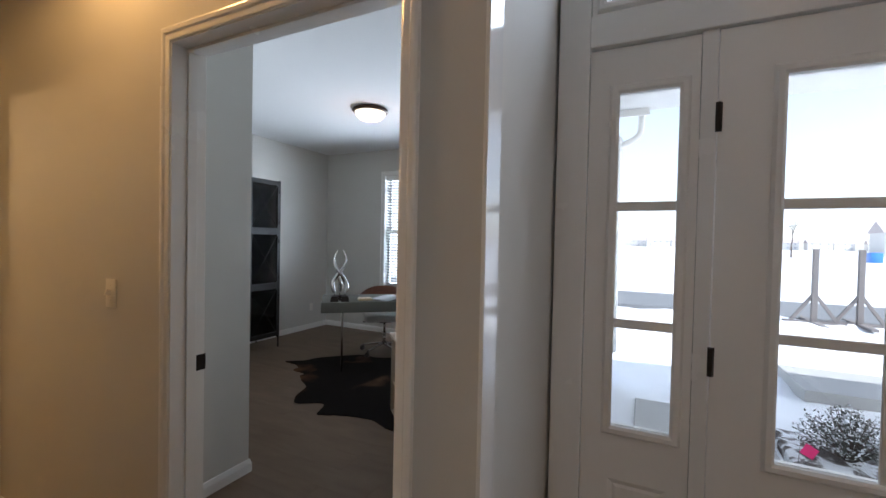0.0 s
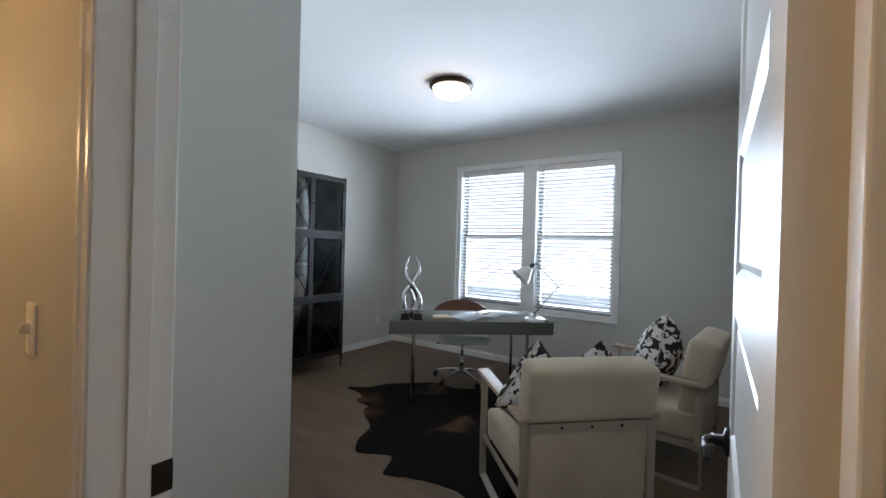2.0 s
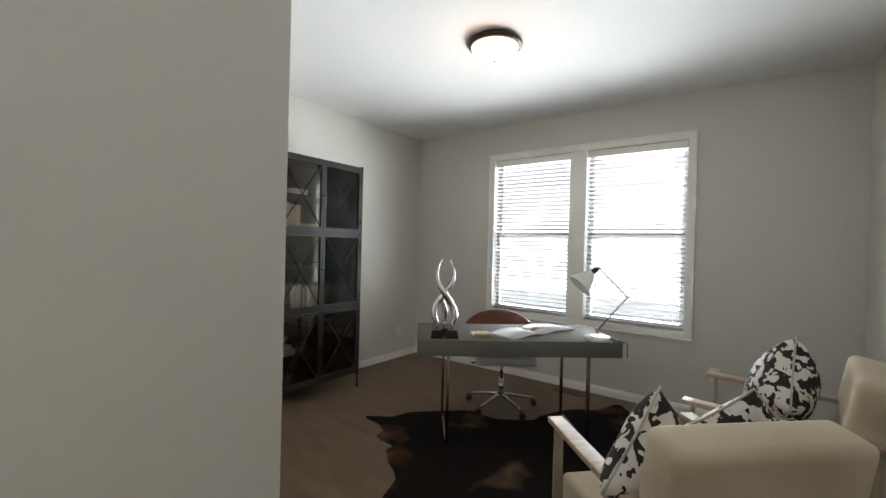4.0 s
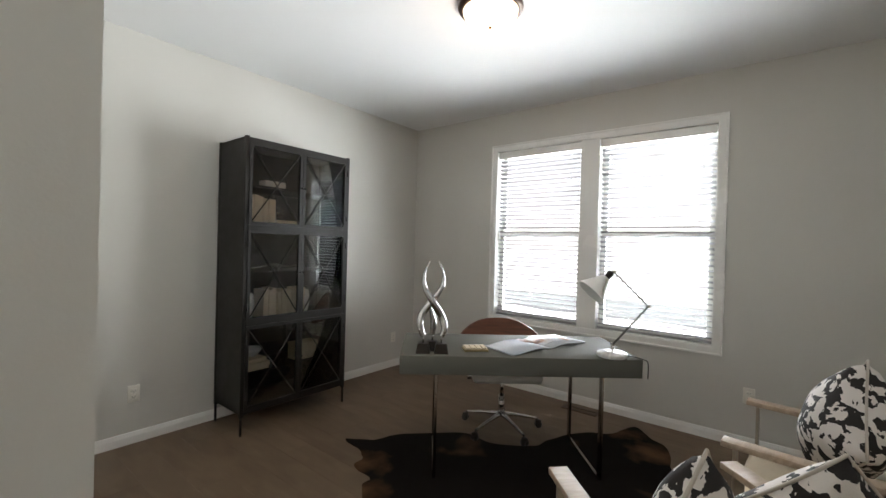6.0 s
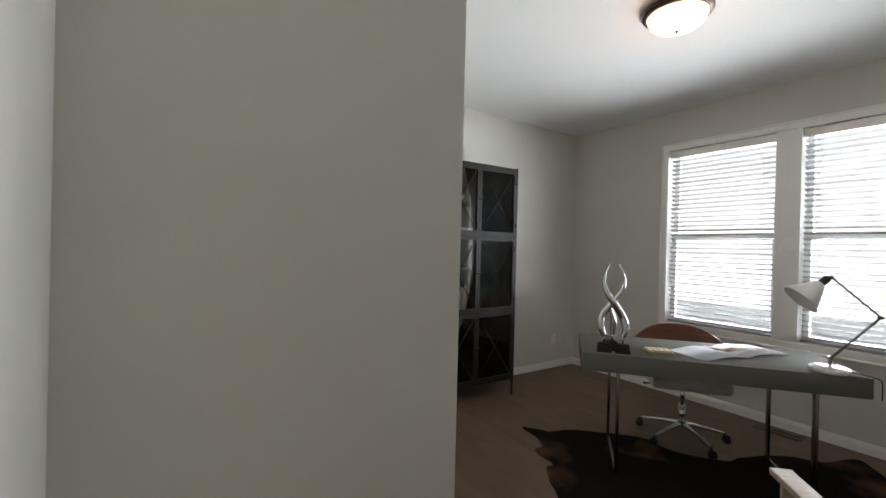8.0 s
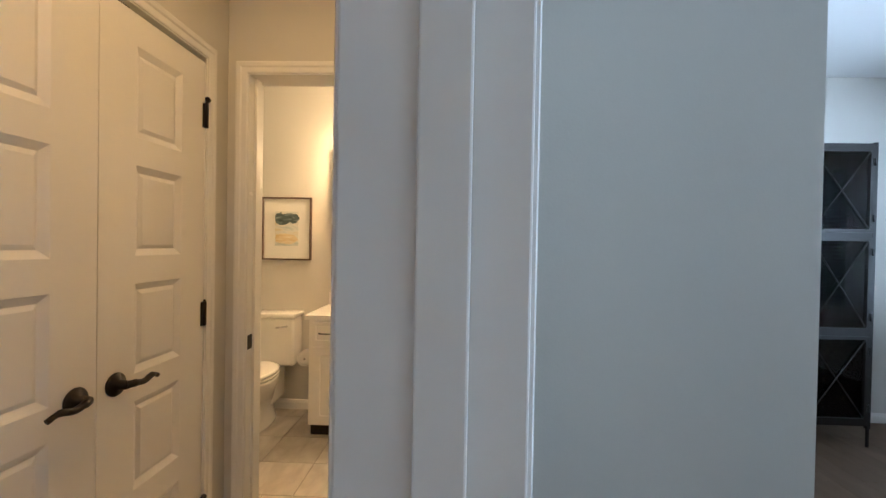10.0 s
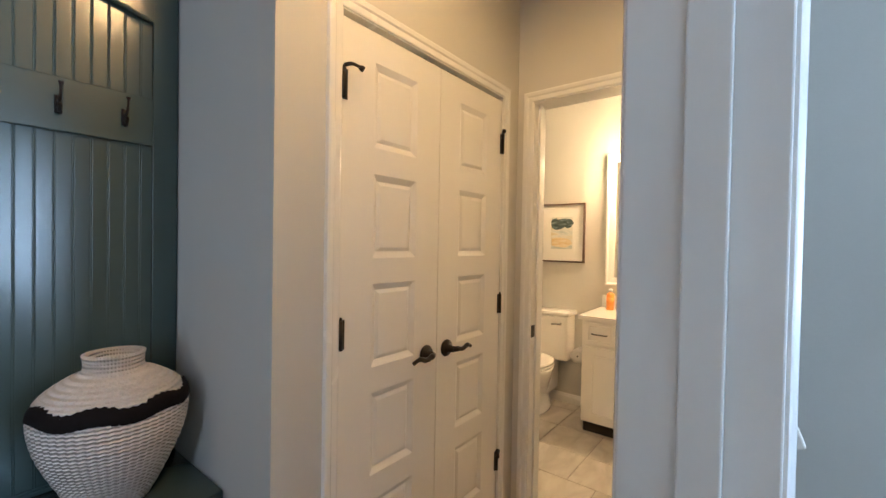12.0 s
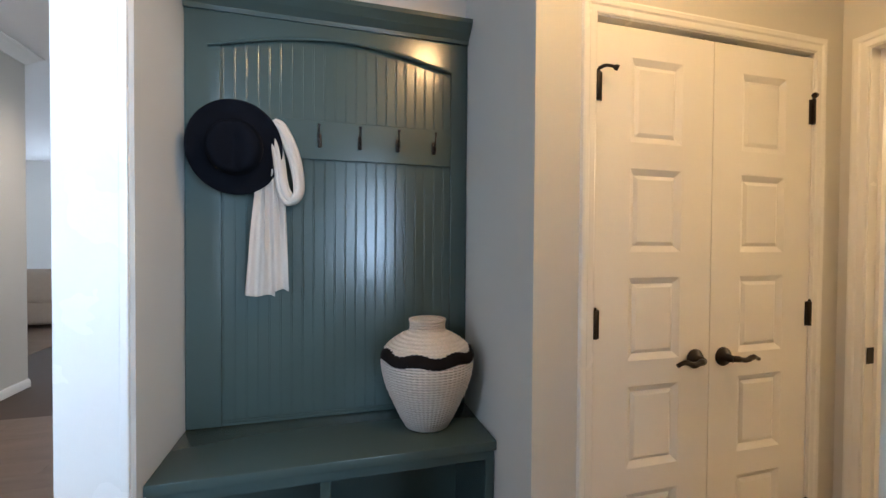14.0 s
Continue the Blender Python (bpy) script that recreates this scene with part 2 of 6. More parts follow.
M_BAND = mat("dark_woven_band", (0.012, 0.010, 0.010), 0.9, spec=0.08, var=0.3, scale=60, bump=0.4)
M_ORANGE = mat("orange_plastic", (0.86, 0.32, 0.02), 0.35, var=0.03)
M_CLEARP = mat("clear_soap_bottle", (0.75, 0.76, 0.74), 0.2, var=0.02)
M_SHADE = glow("lit_frosted_glass", (1.0, 0.82, 0.60), 0.75)
M_DISC = glow("lit_downlight", (1.0, 0.55, 0.25), 5.0)
M_SCONCE = glow("lit_sconce_glass", (1.0, 0.72, 0.42), 3.0)
M_WALNUTF = mat("thin_walnut_frame", (0.09, 0.05, 0.03), 0.4, var=0.2, scale=30)
M_PAPERW = mat("white_mat_board", (0.80, 0.79, 0.75), 0.8, var=0.02)
M_WATER = ramp_mat("ochre_wash", [(0.3, (0.62, 0.55, 0.36)), (0.5, (0.70, 0.70, 0.66)), (0.7, (0.45, 0.52, 0.52))], 0.8, 7, 4, 0.8, (1, 1, 3), 0.05, 200)
M_DARKWASH = ramp_mat("dark_green_wash", [(0.3, (0.03, 0.05, 0.05)), (0.5, (0.07, 0.10, 0.10)), (0.7, (0.26, 0.33, 0.34))], 0.8, 14, 4, 0.5, (1, 1, 3), 0.05, 200)
M_OCHRE = ramp_mat("ochre_brushwork", [(0.3, (0.62, 0.46, 0.20)), (0.55, (0.72, 0.62, 0.40)), (0.75, (0.78, 0.74, 0.64))], 0.8, 12, 4, 0.5, (1, 1, 4), 0.05, 200)
M_FRAME = mat("pale_champagne_metal", (0.42, 0.36, 0.28), 0.42, 0.35, var=0.06, scale=12)
M_LAMPARM = mat("dark_nickel", (0.16, 0.155, 0.15), 0.35, 0.8, var=0.05)
M_GLOSSBOARD = mat("gloss_white_board", (0.80, 0.79, 0.76), 0.14, var=0.03, scale=3, bump=0.02, fine=50, coat=0.4)


def woven(base):
    """Rows of knots on the pale fibre."""
    nt = base.node_tree
    b = nt.nodes["Principled BSDF"]
    co = nt.nodes.new("ShaderNodeTexCoord")
    w = nt.nodes.new("ShaderNodeTexWave")
    w.bands_direction = "Z"
    w.inputs["Scale"].default_value, w.inputs["Distortion"].default_value = 30.0, 0.6
    nt.links.new(co.outputs["Object"], w.inputs["Vector"])
    bp = nt.nodes.new("ShaderNodeBump")
    bp.inputs["Strength"].default_value, bp.inputs["Distance"].default_value = 1.0, 0.006
    nt.links.new(w.outputs["Fac"], bp.inputs["Height"])
    nt.links.new(b.inputs["Normal"].links[0].from_socket, bp.inputs["Normal"])
    nt.links.new(bp.outputs[0], b.inputs["Normal"])
    return base


M_WEAVE = woven(M_WEAVE_PLAIN)
M_BRONZE = mat("dark_bronze_rim", (0.055, 0.030, 0.018), 0.35, 0.7, var=0.2, scale=20)
M_CANVAS = ramp_mat("speckled_canvas", [(0.0, (0.06, 0.06, 0.065)), (0.45, (0.17, 0.17, 0.18)), (0.58, (0.33, 0.33, 0.34)), (0.70, (0.78, 0.78, 0.78))], 0.6, 34, 3, 0.6, (1, 1, 0.55), 0.1, 300)
M_CANVAS_EDGE = ramp_mat("spotted_canvas_edge", [(0.0, (0.014, 0.012, 0.014)), (0.56, (0.30, 0.22, 0.15))], 0.6, 14, 1, 0.0, (0.1, 1, 1), 0.1, 300, hard=True)
M_SNOW = ramp_mat("packed_snow", [(0.3, (0.78, 0.80, 0.83)), (0.7, (0.88, 0.89, 0.90))], 0.6, 0.7, 6, bump=0.6, bump_scale=5)
M_ROAD = mat("wet_asphalt", (0.16, 0.165, 0.17), 0.6, var=0.25, scale=1.5, bump=0.2)
M_PATH = mat("grey_concrete", (0.36, 0.36, 0.35), 0.7, var=0.15, scale=2, bump=0.2)
M_SIDING = mat("pale_siding", (0.62, 0.60, 0.57), 0.7, var=0.05)
# Snow-dusted roofs, with distance haze also mixed into the lighter colour.
M_ROOF = mat("hazed_snowy_shingle", (0.46, 0.41, 0.40), 0.9, var=0.2, scale=4)
M_LUMBER = mat("grey_lumber", (0.17, 0.155, 0.15), 0.8, var=0.2, scale=12)
M_LEAF = mat("evergreen_leaf", (0.085, 0.095, 0.080), 0.6, var=0.4, scale=30)
M_BARK = mat("grey_bark", (0.09, 0.07, 0.06), 0.9, var=0.3, scale=30)
M_PINK = mat("pink_marker_flag", (0.85, 0.03, 0.20), 0.6, var=0.04)
M_BLUE = mat("blue_plastic", (0.05, 0.20, 0.60), 0.4)
# Dark far panes, paled in colour to imitate distance haze.
M_DARKWIN = mat("haze_paled_window", (0.38, 0.39, 0.42), 0.25)
M_SOFA = mat("tan_sofa_cloth", (0.42, 0.34, 0.26), 0.9, var=0.1, scale=20, bump=0.3)
M_MULCH = ramp_mat("snow_dusted_mulch", [(0.44, (0.06, 0.05, 0.045)), (0.50, (0.22, 0.21, 0.21)), (0.54, (0.74, 0.76, 0.79))], 0.9, 7.0, 6, 0.6, (1, 1, 1), 0.9, 40)


# ---- mesh helpers ----
def box(x0, x1, y0, y1, z0, z1, bevel=0.0, seg=2):
    bm = bmesh.new()
    bmesh.ops.create_cube(bm, size=1.0)
    for v in bm.verts:
        v.co = Vector(((x0 + x1) / 2 + v.co.x * (x1 - x0), (y0 + y1) / 2 + v.co.y * (y1 - y0), (z0 + z1) / 2 + v.co.z * (z1 - z0)))
    if bevel:
        bmesh.ops.bevel(bm, geom=bm.edges[:], offset=bevel, segments=seg, profile=0.5, affect="EDGES")
    return bm


def join(*bms):
    out = bmesh.new()
    for b in bms:
        me = bpy.data.meshes.new("tmp")
        b.to_mesh(me)
        out.from_mesh(me)
        bpy.data.meshes.remove(me)
        b.free()
    return out


def moved(bm, m):
    bm.transform(m)
    return bm


def lathe(profile, n=32, cx=0.0, cy=0.0):
    """Turned body from (radius, height) pairs, closed at both ends."""
    bm = bmesh.new()
    rings = []
    for r, z in profile:
        rings.append([bm.verts.new((cx + max(r, 1e-4) * math.cos(2 * math.pi * i / n), cy + max(r, 1e-4) * math.sin(2 * math.pi * i / n), z)) for i in range(n)])
    for a, b in zip(rings, rings[1:]):
        for i in range(n):
            bm.faces.new((a[i], a[(i + 1) % n], b[(i + 1) % n], b[i]))
    bm.faces.new(rings[0][::-1])
    bm.faces.new(rings[-1])
    for f in bm.faces:
        f.smooth = True
    bmesh.ops.recalc_face_normals(bm, faces=bm.faces[:])
    return bm


def tube(points, radius, n=12, flat=1.0):
    """Round bar along points; radius a number or one per point."""
    bm = bmesh.new()
    pts = [Vector(p) for p in points]
    rings, side = [], None
    for i, p in enumerate(pts):
        d = (pts[min(i + 1, len(pts) - 1)] - pts[max(i - 1, 0)]).normalized()
        if side is None:
            side = d.cross(Vector((0, 0, 1)) if abs(d.z) < 0.9 else Vector((1, 0, 0))).normalized()
        side = (side - d * side.dot(d)).normalized()
        up = d.cross(side)
        r = radius[i] if isinstance(radius, (list, tuple)) else radius
        rings.append([bm.verts.new(p + side * (r * math.cos(2 * math.pi * k / n)) + up * (r * flat * math.sin(2 * math.pi * k / n))) for k in range(n)])
    for a, b in zip(rings, rings[1:]):
        for k in range(n):
            bm.faces.new((a[k], a[(k + 1) % n], b[(k + 1) % n], b[k]))
    bm.faces.new(rings[0][::-1])
    bm.faces.new(rings[-1])
    for f in bm.faces:
        f.smooth = len(f.verts) == 4
    bmesh.ops.recalc_face_normals(bm, faces=bm.faces[:])
    return bm


def sweep(path, n, profile, closed=False):
    """Moulding along a bent line with mitred corners; profile: (outward, along n) pairs, outward = direction x n."""
    bm = bmesh.new()
    pts, n = [Vector(p) for p in path], Vector(n)
    k = len(pts)
    rings = []
    for i, p in enumerate(pts):
        sides = []
        if i > 0 or closed:
            sides.append((p - pts[i - 1]).normalized().cross(n))
        if i < k - 1 or closed:
            sides.append((pts[(i + 1) % k] - p).normalized().cross(n))
        s = sides[0] if len(sides) == 1 else (sides[0] + sides[1]) / (1 + sides[0].dot(sides[1]))
        rings.append([bm.verts.new(p + s * o + n * h) for o, h in profile])
    q = len(profile)
    for i in range(k if closed else k - 1):
        a, b = rings[i], rings[(i + 1) % k]
        for j in range(q):
            bm.faces.new((a[j], a[(j + 1) % q], b[(j + 1) % q], b[j]))
    if not closed:
        bm.faces.new(rings[0][::-1])
        bm.faces.new(rings[-1])
    bmesh.ops.recalc_face_normals(bm, faces=bm.faces[:])
    return bm


def panel_slab(w, h, t, panels, depth=0.007, slope=0.018, holes=()):
    """Upright slab, x 0..w, y 0..t, z 0..h, with sunk fields on both faces; panels and holes: (x0, x1, z0, z1)."""
    bm = bmesh.new()
    cells = list(panels) + list(holes)
    xs = sorted({0, w, *[c[0] for c in cells], *[c[1] for c in cells]})
    zs = sorted({0, h, *[c[2] for c in cells], *[c[3] for c in cells]})
    inside = lambda c, x, z: c[0] < x < c[1] and c[2] < z < c[3]

    def quad(*ps):
        bm.faces.new([bm.verts.new(p) for p in ps])

    for y, s in ((0, 1), (t, -1)):
        for x0, x1 in zip(xs, xs[1:]):
            for z0, z1 in zip(zs, zs[1:]):
                if not any(inside(c, (x0 + x1) / 2, (z0 + z1) / 2) for c in cells):
                    quad((x0, y, z0), (x1, y, z0), (x1, y, z1), (x0, y, z1))
        for x0, x1, z0, z1 in panels:
            o = [(x0, y, z0), (x1, y, z0), (x1, y, z1), (x0, y, z1)]
            e, yi = slope, y + s * depth
            i = [(x0 + e, yi, z0 + e), (x1 - e, yi, z0 + e), (x1 - e, yi, z1 - e), (x0 + e, yi, z1 - e)]
            for k in range(4):
                quad(o[k], o[(k + 1) % 4], i[(k + 1) % 4], i[k])
            e2, yf = slope * 1.6, y + s * depth * 0.45
            f = [(x0 + e2, yf, z0 + e2), (x1 - e2, yf, z0 + e2), (x1 - e2, yf, z1 - e2), (x0 + e2, yf, z1 - e2)]
            for k in range(4):
                quad(i[k], i[(k + 1) % 4], f[(k + 1) % 4], f[k])
            quad(*f)
    for x0, x1, z0, z1 in [(0, w, 0, h), *holes]:
        c = [(x0, z0), (x1, z0), (x1, z1), (x0, z1)]
        for k in range(4):
            (xa, za), (xb, zb) = c[k], c[(k + 1) % 4]
            quad((xa, 0, za), (xb, 0, zb), (xb, t, zb), (xa, t, za))
    bmesh.ops.remove_doubles(bm, verts=bm.verts[:], dist=1e-5)
    bmesh.ops.recalc_face_normals(bm, faces=bm.faces[:])
    return bm


def smooth(bm, angle=40):
    for f in bm.faces:
        f.smooth = True
    for e in bm.edges:
        if len(e.link_faces) == 2 and e.calc_face_angle(0) > radians(angle):
            e.smooth = False
    return bm


def solid(name, bm, material):
    me = bpy.data.meshes.new(name)
    bm.to_mesh(me)
    bm.free()
    me.materials.append(material)
    return new(name, me)


def part(name, bm, material, parent, label=""):
    ob = solid(name, bm, material)
    ob.parent = parent
    return tagged(ob, label)


def piece(name, mesh, parent, m):
    ob = new(name, mesh)
    ob.parent = parent
    ob.matrix_basis = m
    return ob


def thing(name, m, label, category, group=""):
    ob = new(name)
    ob.empty_display_size = 0.1
    ob.matrix_basis = m
    return tagged(ob, label, category, group)


def structure(name, bm, material, label="", category=""):
    return tagged(solid(name, bm, material), label, category, kind="structure")


def pad(w, d, h, r, puff=0.0, cuts=6):
    """Soft block centred on x and y, standing on z = 0, with rounded edges and a slight swell."""
    bm = box(-w / 2, w / 2, -d / 2, d / 2, 0, h, r, 4)
    if puff:
        bmesh.ops.subdivide_edges(bm, edges=[e for e in bm.edges if e.calc_length() > 0.1], cuts=cuts, use_grid_fill=True)
        for v in bm.verts:
            fx, fy = 1 - min(1, (2 * v.co.x / w) ** 2), 1 - min(1, (2 * v.co.y / d) ** 2)
            fz = 1 - min(1, (2 * v.co.z / h - 1) ** 2)
            v.co.z += puff * (fx * fy) ** 0.6 * (1 if v.co.z > h / 2 else -0.3)
            v.co.x += (0.3 * puff if v.co.x > 0 else -0.3 * puff) * fz * fy
    return smooth(bm, 60)


def cushion(s, t, seed):
    """Square pillow, upright in x and z, pulled in at its seams."""
    bm = bmesh.new()
    n = 18
    rnd = random.Random(seed)
    ph = [rnd.uniform(0, 6) for _ in range(4)]
    for side in (1, -1):
        g = [[None] * (n + 1) for _ in range(n + 1)]
        for i in range(n + 1):
            for j in range(n + 1):
                u, v = 2 * i / n - 1, 2 * j / n - 1
                thick = ((1 - u * u) * (1 - v * v)) ** 0.42
                pull = 1 - 0.07 * (1 - abs(v) ** 2) * abs(u) - 0.0
                pull2 = 1 - 0.07 * (1 - abs(u) ** 2) * abs(v)
                wob = 0.008 * (math.sin(3 * u + ph[0]) + math.sin(4 * v + ph[1]))
                g[i][j] = bm.verts.new((u * s / 2 * pull, side * t / 2 * thick + wob * thick, v * s / 2 * pull2 + s / 2))
        for i in range(n):
            for j in range(n):
                f = bm.faces.new((g[i][j], g[i + 1][j], g[i + 1][j + 1], g[i][j + 1]))
                f.smooth = True
    bmesh.ops.remove_doubles(bm, verts=bm.verts[:], dist=2e-4)
    bmesh.ops.recalc_face_normals(bm, faces=bm.faces[:])
    return bm


def spline(points, steps=8, closed=False):
    """Smooth line through points."""
    pts = [Vector(p) for p in points]
    k = len(pts)
    out = []
    for i in range(k if closed else k - 1):
        g = lambda j: pts[j % k] if closed else pts[max(0, min(k - 1, j))]
        a, b, c, d = g(i - 1), g(i), g(i + 1), g(i + 2)
        for s in range(steps):
            t = s / steps
            out.append(0.5 * ((2 * b) + (c - a) * t + (2 * a - 5 * b + 4 * c - d) * t * t + (3 * b - a - 3 * c + d) * t ** 3))
    if not closed:
        out.append(pts[-1])
    return out


# ---- structure ----
H, HF = 2.765, 3.02          # office and hall ceiling, foyer ceiling
XJ0, XJ1 = -1.258, -0.320    # office doorway
Y0, Y1 = 1.576, 1.697        # doorway wall, hall face and office face
XW, XE, YN, YS = -4.43, -0.285, 5.935, 2.40   # office
XS = -1.87                   # entry recess of the office
DH, DO = 2.06, 2.09          # door openings, office doorway
YC = 0.685                   # closet wall
XP = -2.68                   # powder room wall
NX0, NX1, NY = -1.389, -0.263, 0.02           # bench niche
YF = 2.365                   # front door wall
WIN = ((-3.300, -2.431), (-2.265, -1.400))
WZ0, WZ1 = 0.700, 2.372

structure("wall_south", join(box(XP, XJ0 - 0.02, Y0, Y1, 0, H), box(XJ1 + 0.02, -0.093, Y0, Y1, 0, HF), box(XJ0 - 0.02, XJ1 + 0.02, Y0, Y1, DO + 0.02, H)), M_WALL, "greige painted wall with the office doorway", "wall")
structure("wall_recess", box(XS - 0.12, XS, Y1, YS, 0, H), M_WALL, "greige painted stub wall beside the office entry", "wall")
structure("wall_office_south", box(XW, XS - 0.12, YS - 0.12, YS, 0, H), M_WALL, "greige painted office wall", "wall")
structure("wall_west", box(XW - 0.12, XW, YS - 0.12, YN + 0.16, 0, H), M_WALL, "greige painted wall behind the display cabinet", "wall")
structure("wall_north", join(box(XW, WIN[0][0] - 0.02, YN, YN + 0.16, 0, H), box(WIN[1][1] + 0.02, -0.093, YN, YN + 0.16, 0, H), box(WIN[0][0] - 0.02, WIN[1][1] + 0.02, YN, YN + 0.16, 0, WZ0 - 0.02), box(WIN[0][0] - 0.02, WIN[1][1] + 0.02, YN, YN + 0.16, WZ1 + 0.02, H), box(WIN[0][1] + 0.02, WIN[1][0] - 0.02, YN, YN + 0.16, WZ0 - 0.02, WZ1 + 0.02)), M_WALL, "greige painted wall with a double window", "wall")
structure("wall_east", box(XE, -0.093, Y1, YN, 0, HF), M_WALL, "greige painted wall behind the canvas and armchair", "wall")
structure("wall_closet", join(box(XP, -2.550, YC - 0.12, YC, 0, H), box(-1.580, NX0, YC - 0.12, YC, 0, H), box(-2.550, -1.580, YC - 0.12, YC, DH + 0.02, H)), M_WALL, "warm lit greige wall round the closet doors", "wall")
structure("wall_niche_right", box(NX0 - 0.12, NX0, -0.10, YC - 0.12, 0, H), M_WALL, "greige return wall of the bench niche", "wall")
structure("wall_niche_back", box(NX0, NX1, NY - 0.12, NY, 0, H), M_WALL, "greige wall behind the hall bench", "wall")
structure("wall_niche_left", box(NX1, -0.08, -3.0, 0.455, 0, HF), M_WALL, "greige wall ending beside the hall bench", "wall")
structure("wall_powder_east", join(box(XP - 0.12, XP, -0.5, 0.755, 0, H), box(XP - 0.12, XP, 1.545, YS - 0.12, 0, H), box(XP - 0.12, XP, 0.755, 1.545, DH + 0.02, H)), M_WALL, "greige wall with the powder room doorway", "wall")
structure("wall_powder_west", box(-4.43, -4.33, -0.62, YS - 0.12, 0, H), M_WALL, "warm lit greige powder room wall", "wall")
structure("wall_powder_south", box(-4.33, NX0 - 0.12, -0.62, -0.50, 0, H), M_WALL, "greige powder room wall", "wall")
structure("wall_powder_north", box(-4.33, XS - 0.12, YS - 0.14, YS - 0.12, 0, H), M_WALL, "greige powder room wall", "wall")
structure("wall_closet_back", box(XP, NX0 - 0.12, -0.10, -0.02, 0, H), M_WALL, "closet back wall", "wall")
# foyer and the rooms behind
structure("wall_foyer_north", join(box(1.95, 2.6, YF, YF + 0.14, 0, HF), box(-0.093, 1.95, YF, YF + 0.14, 2.70, HF)), M_WALL, "greige wall round the front door", "wall")
structure("wall_foyer_east", box(1.86, 2.0, -2.80, YF, 0, HF), M_WALL, "long greige foyer wall with crown moulding", "wall")
structure("wall_back", join(box(-0.3, 2.3, -9.1, -9.0, 0, HF), box(4.8, 8.1, -9.1, -9.0, 0, HF), box(2.3, 4.8, -9.1, -9.0, 0, 0.75), box(2.3, 4.8, -9.1, -9.0, 2.45, HF)), M_WALL, "far living room wall with a bright window", "wall")
structure("wall_back_west", box(-0.30, -0.20, -9.0, -3.0, 0, HF), M_WALL, "far living room wall", "wall")
structure("wall_back_east", join(box(8.0, 8.1, -4.0, -2.80, 0, HF), box(8.0, 8.1, -9.0, -8.0, 0, HF), box(8.0, 8.1, -8.0, -4.0, 0, 0.4), box(8.0, 8.1, -8.0, -4.0, 2.5, HF)), M_WALL, "far living room wall", "wall")
structure("wall_back_north", box(2.0, 8.1, -2.80, -2.68, 0, HF), M_WALL, "far living room wall", "wall")
structure("ceiling", join(box(XW - 0.12, -0.08, -0.62, YN + 0.16, H, H + 0.1)), M_CEIL, "smooth white painted ceiling", "ceiling")
structure("ceiling_foyer", box(-0.3, 8.1, -9.1, 6.2, HF, HF + 0.1), M_CEIL, "white painted foyer ceiling", "ceiling")
structure("floor", join(box(XW - 0.12, XP - 0.12, YS - 0.14, YN + 0.1, -0.12, -0.006), box(XP - 0.06, 2.6, -9.1, YF + 0.14, -0.12, -0.006), box(XP - 0.12, -0.093, YF + 0.14, YN + 0.1, -0.12, -0.006)), M_JOINT, "grey-brown plank floor", "floor")
structure("floor_living", box(2.6, 8.1, -9.1, -2.6, -0.12, 0.0), M_FLOOR, "grey-brown plank floor of the living room", "floor")
structure("floor_powder", box(-4.43, XP - 0.06, -0.62, YS - 0.14, -0.12, -0.004), M_GROUT, "grey grout bed of a tiled floor", "floor")

# casing, stop and jamb profiles
CASE = [(0.005, 0), (0.005, 0.007), (0.010, 0.009), (0.028, 0.009), (0.034, 0.013), (0.046, 0.014), (0.053, 0.012), (0.055, 0)]
BASE = [(0, 0), (0.014, 0), (0.014, 0.050), (0.010, 0.064), (0.006, 0.076), (0, 0.078)]


def trim(name, bm, label, material=M_TRIM):
    return structure(name, bm, material, label, "trim")


# office doorway
trim("trim_office_door_hall", sweep([(XJ1, Y0, 0), (XJ1, Y0, DO), (XJ0, Y0, DO), (XJ0, Y0, 0)], (0, -1, 0), CASE), "white stepped door casing on the hall side")
trim("trim_office_door_inner", sweep([(XJ0, Y1, 0), (XJ0, Y1, DO), (XJ1 - 0.012, Y1, DO)], (0, 1, 0), CASE), "white stepped door casing on the office side")
jamb = join(box(XJ0 - 0.02, XJ0, Y0 - 0.004, Y1 + 0.004, 0, DO, 0.002), box(XJ1, XJ1 + 0.02, Y0 - 0.004, Y1 + 0.004, 0, DO, 0.002), box(XJ0 - 0.02, XJ1 + 0.02, Y0 - 0.004, Y1 + 0.004, DO, DO + 0.02, 0.002),
            box(XJ0, XJ0 + 0.011, 1.626, 1.661, 0, DO - 0.011, 0.002), box(XJ1 - 0.011, XJ1, 1.626, 1.661, 0, DO - 0.011, 0.002), box(XJ0, XJ1, 1.626, 1.661, DO - 0.011, DO, 0.002))
office_jamb = trim("trim_office_jamb", jamb, "white painted door jamb with stop")

# closet doorway
trim("trim_closet", sweep([(-2.530, YC, 0), (-2.530, YC, DH), (-1.600, YC, DH), (-1.600, YC, 0)], (0, 1, 0), CASE), "white stepped closet casing")
trim("trim_closet_jamb", join(box(-2.550, -2.530, YC - 0.124, YC + 0.003, 0, DH), box(-1.600, -1.580, YC - 0.124, YC + 0.003, 0, DH), box(-2.550, -1.580, YC - 0.124, YC + 0.003, DH, DH + 0.02)), "white closet jamb")
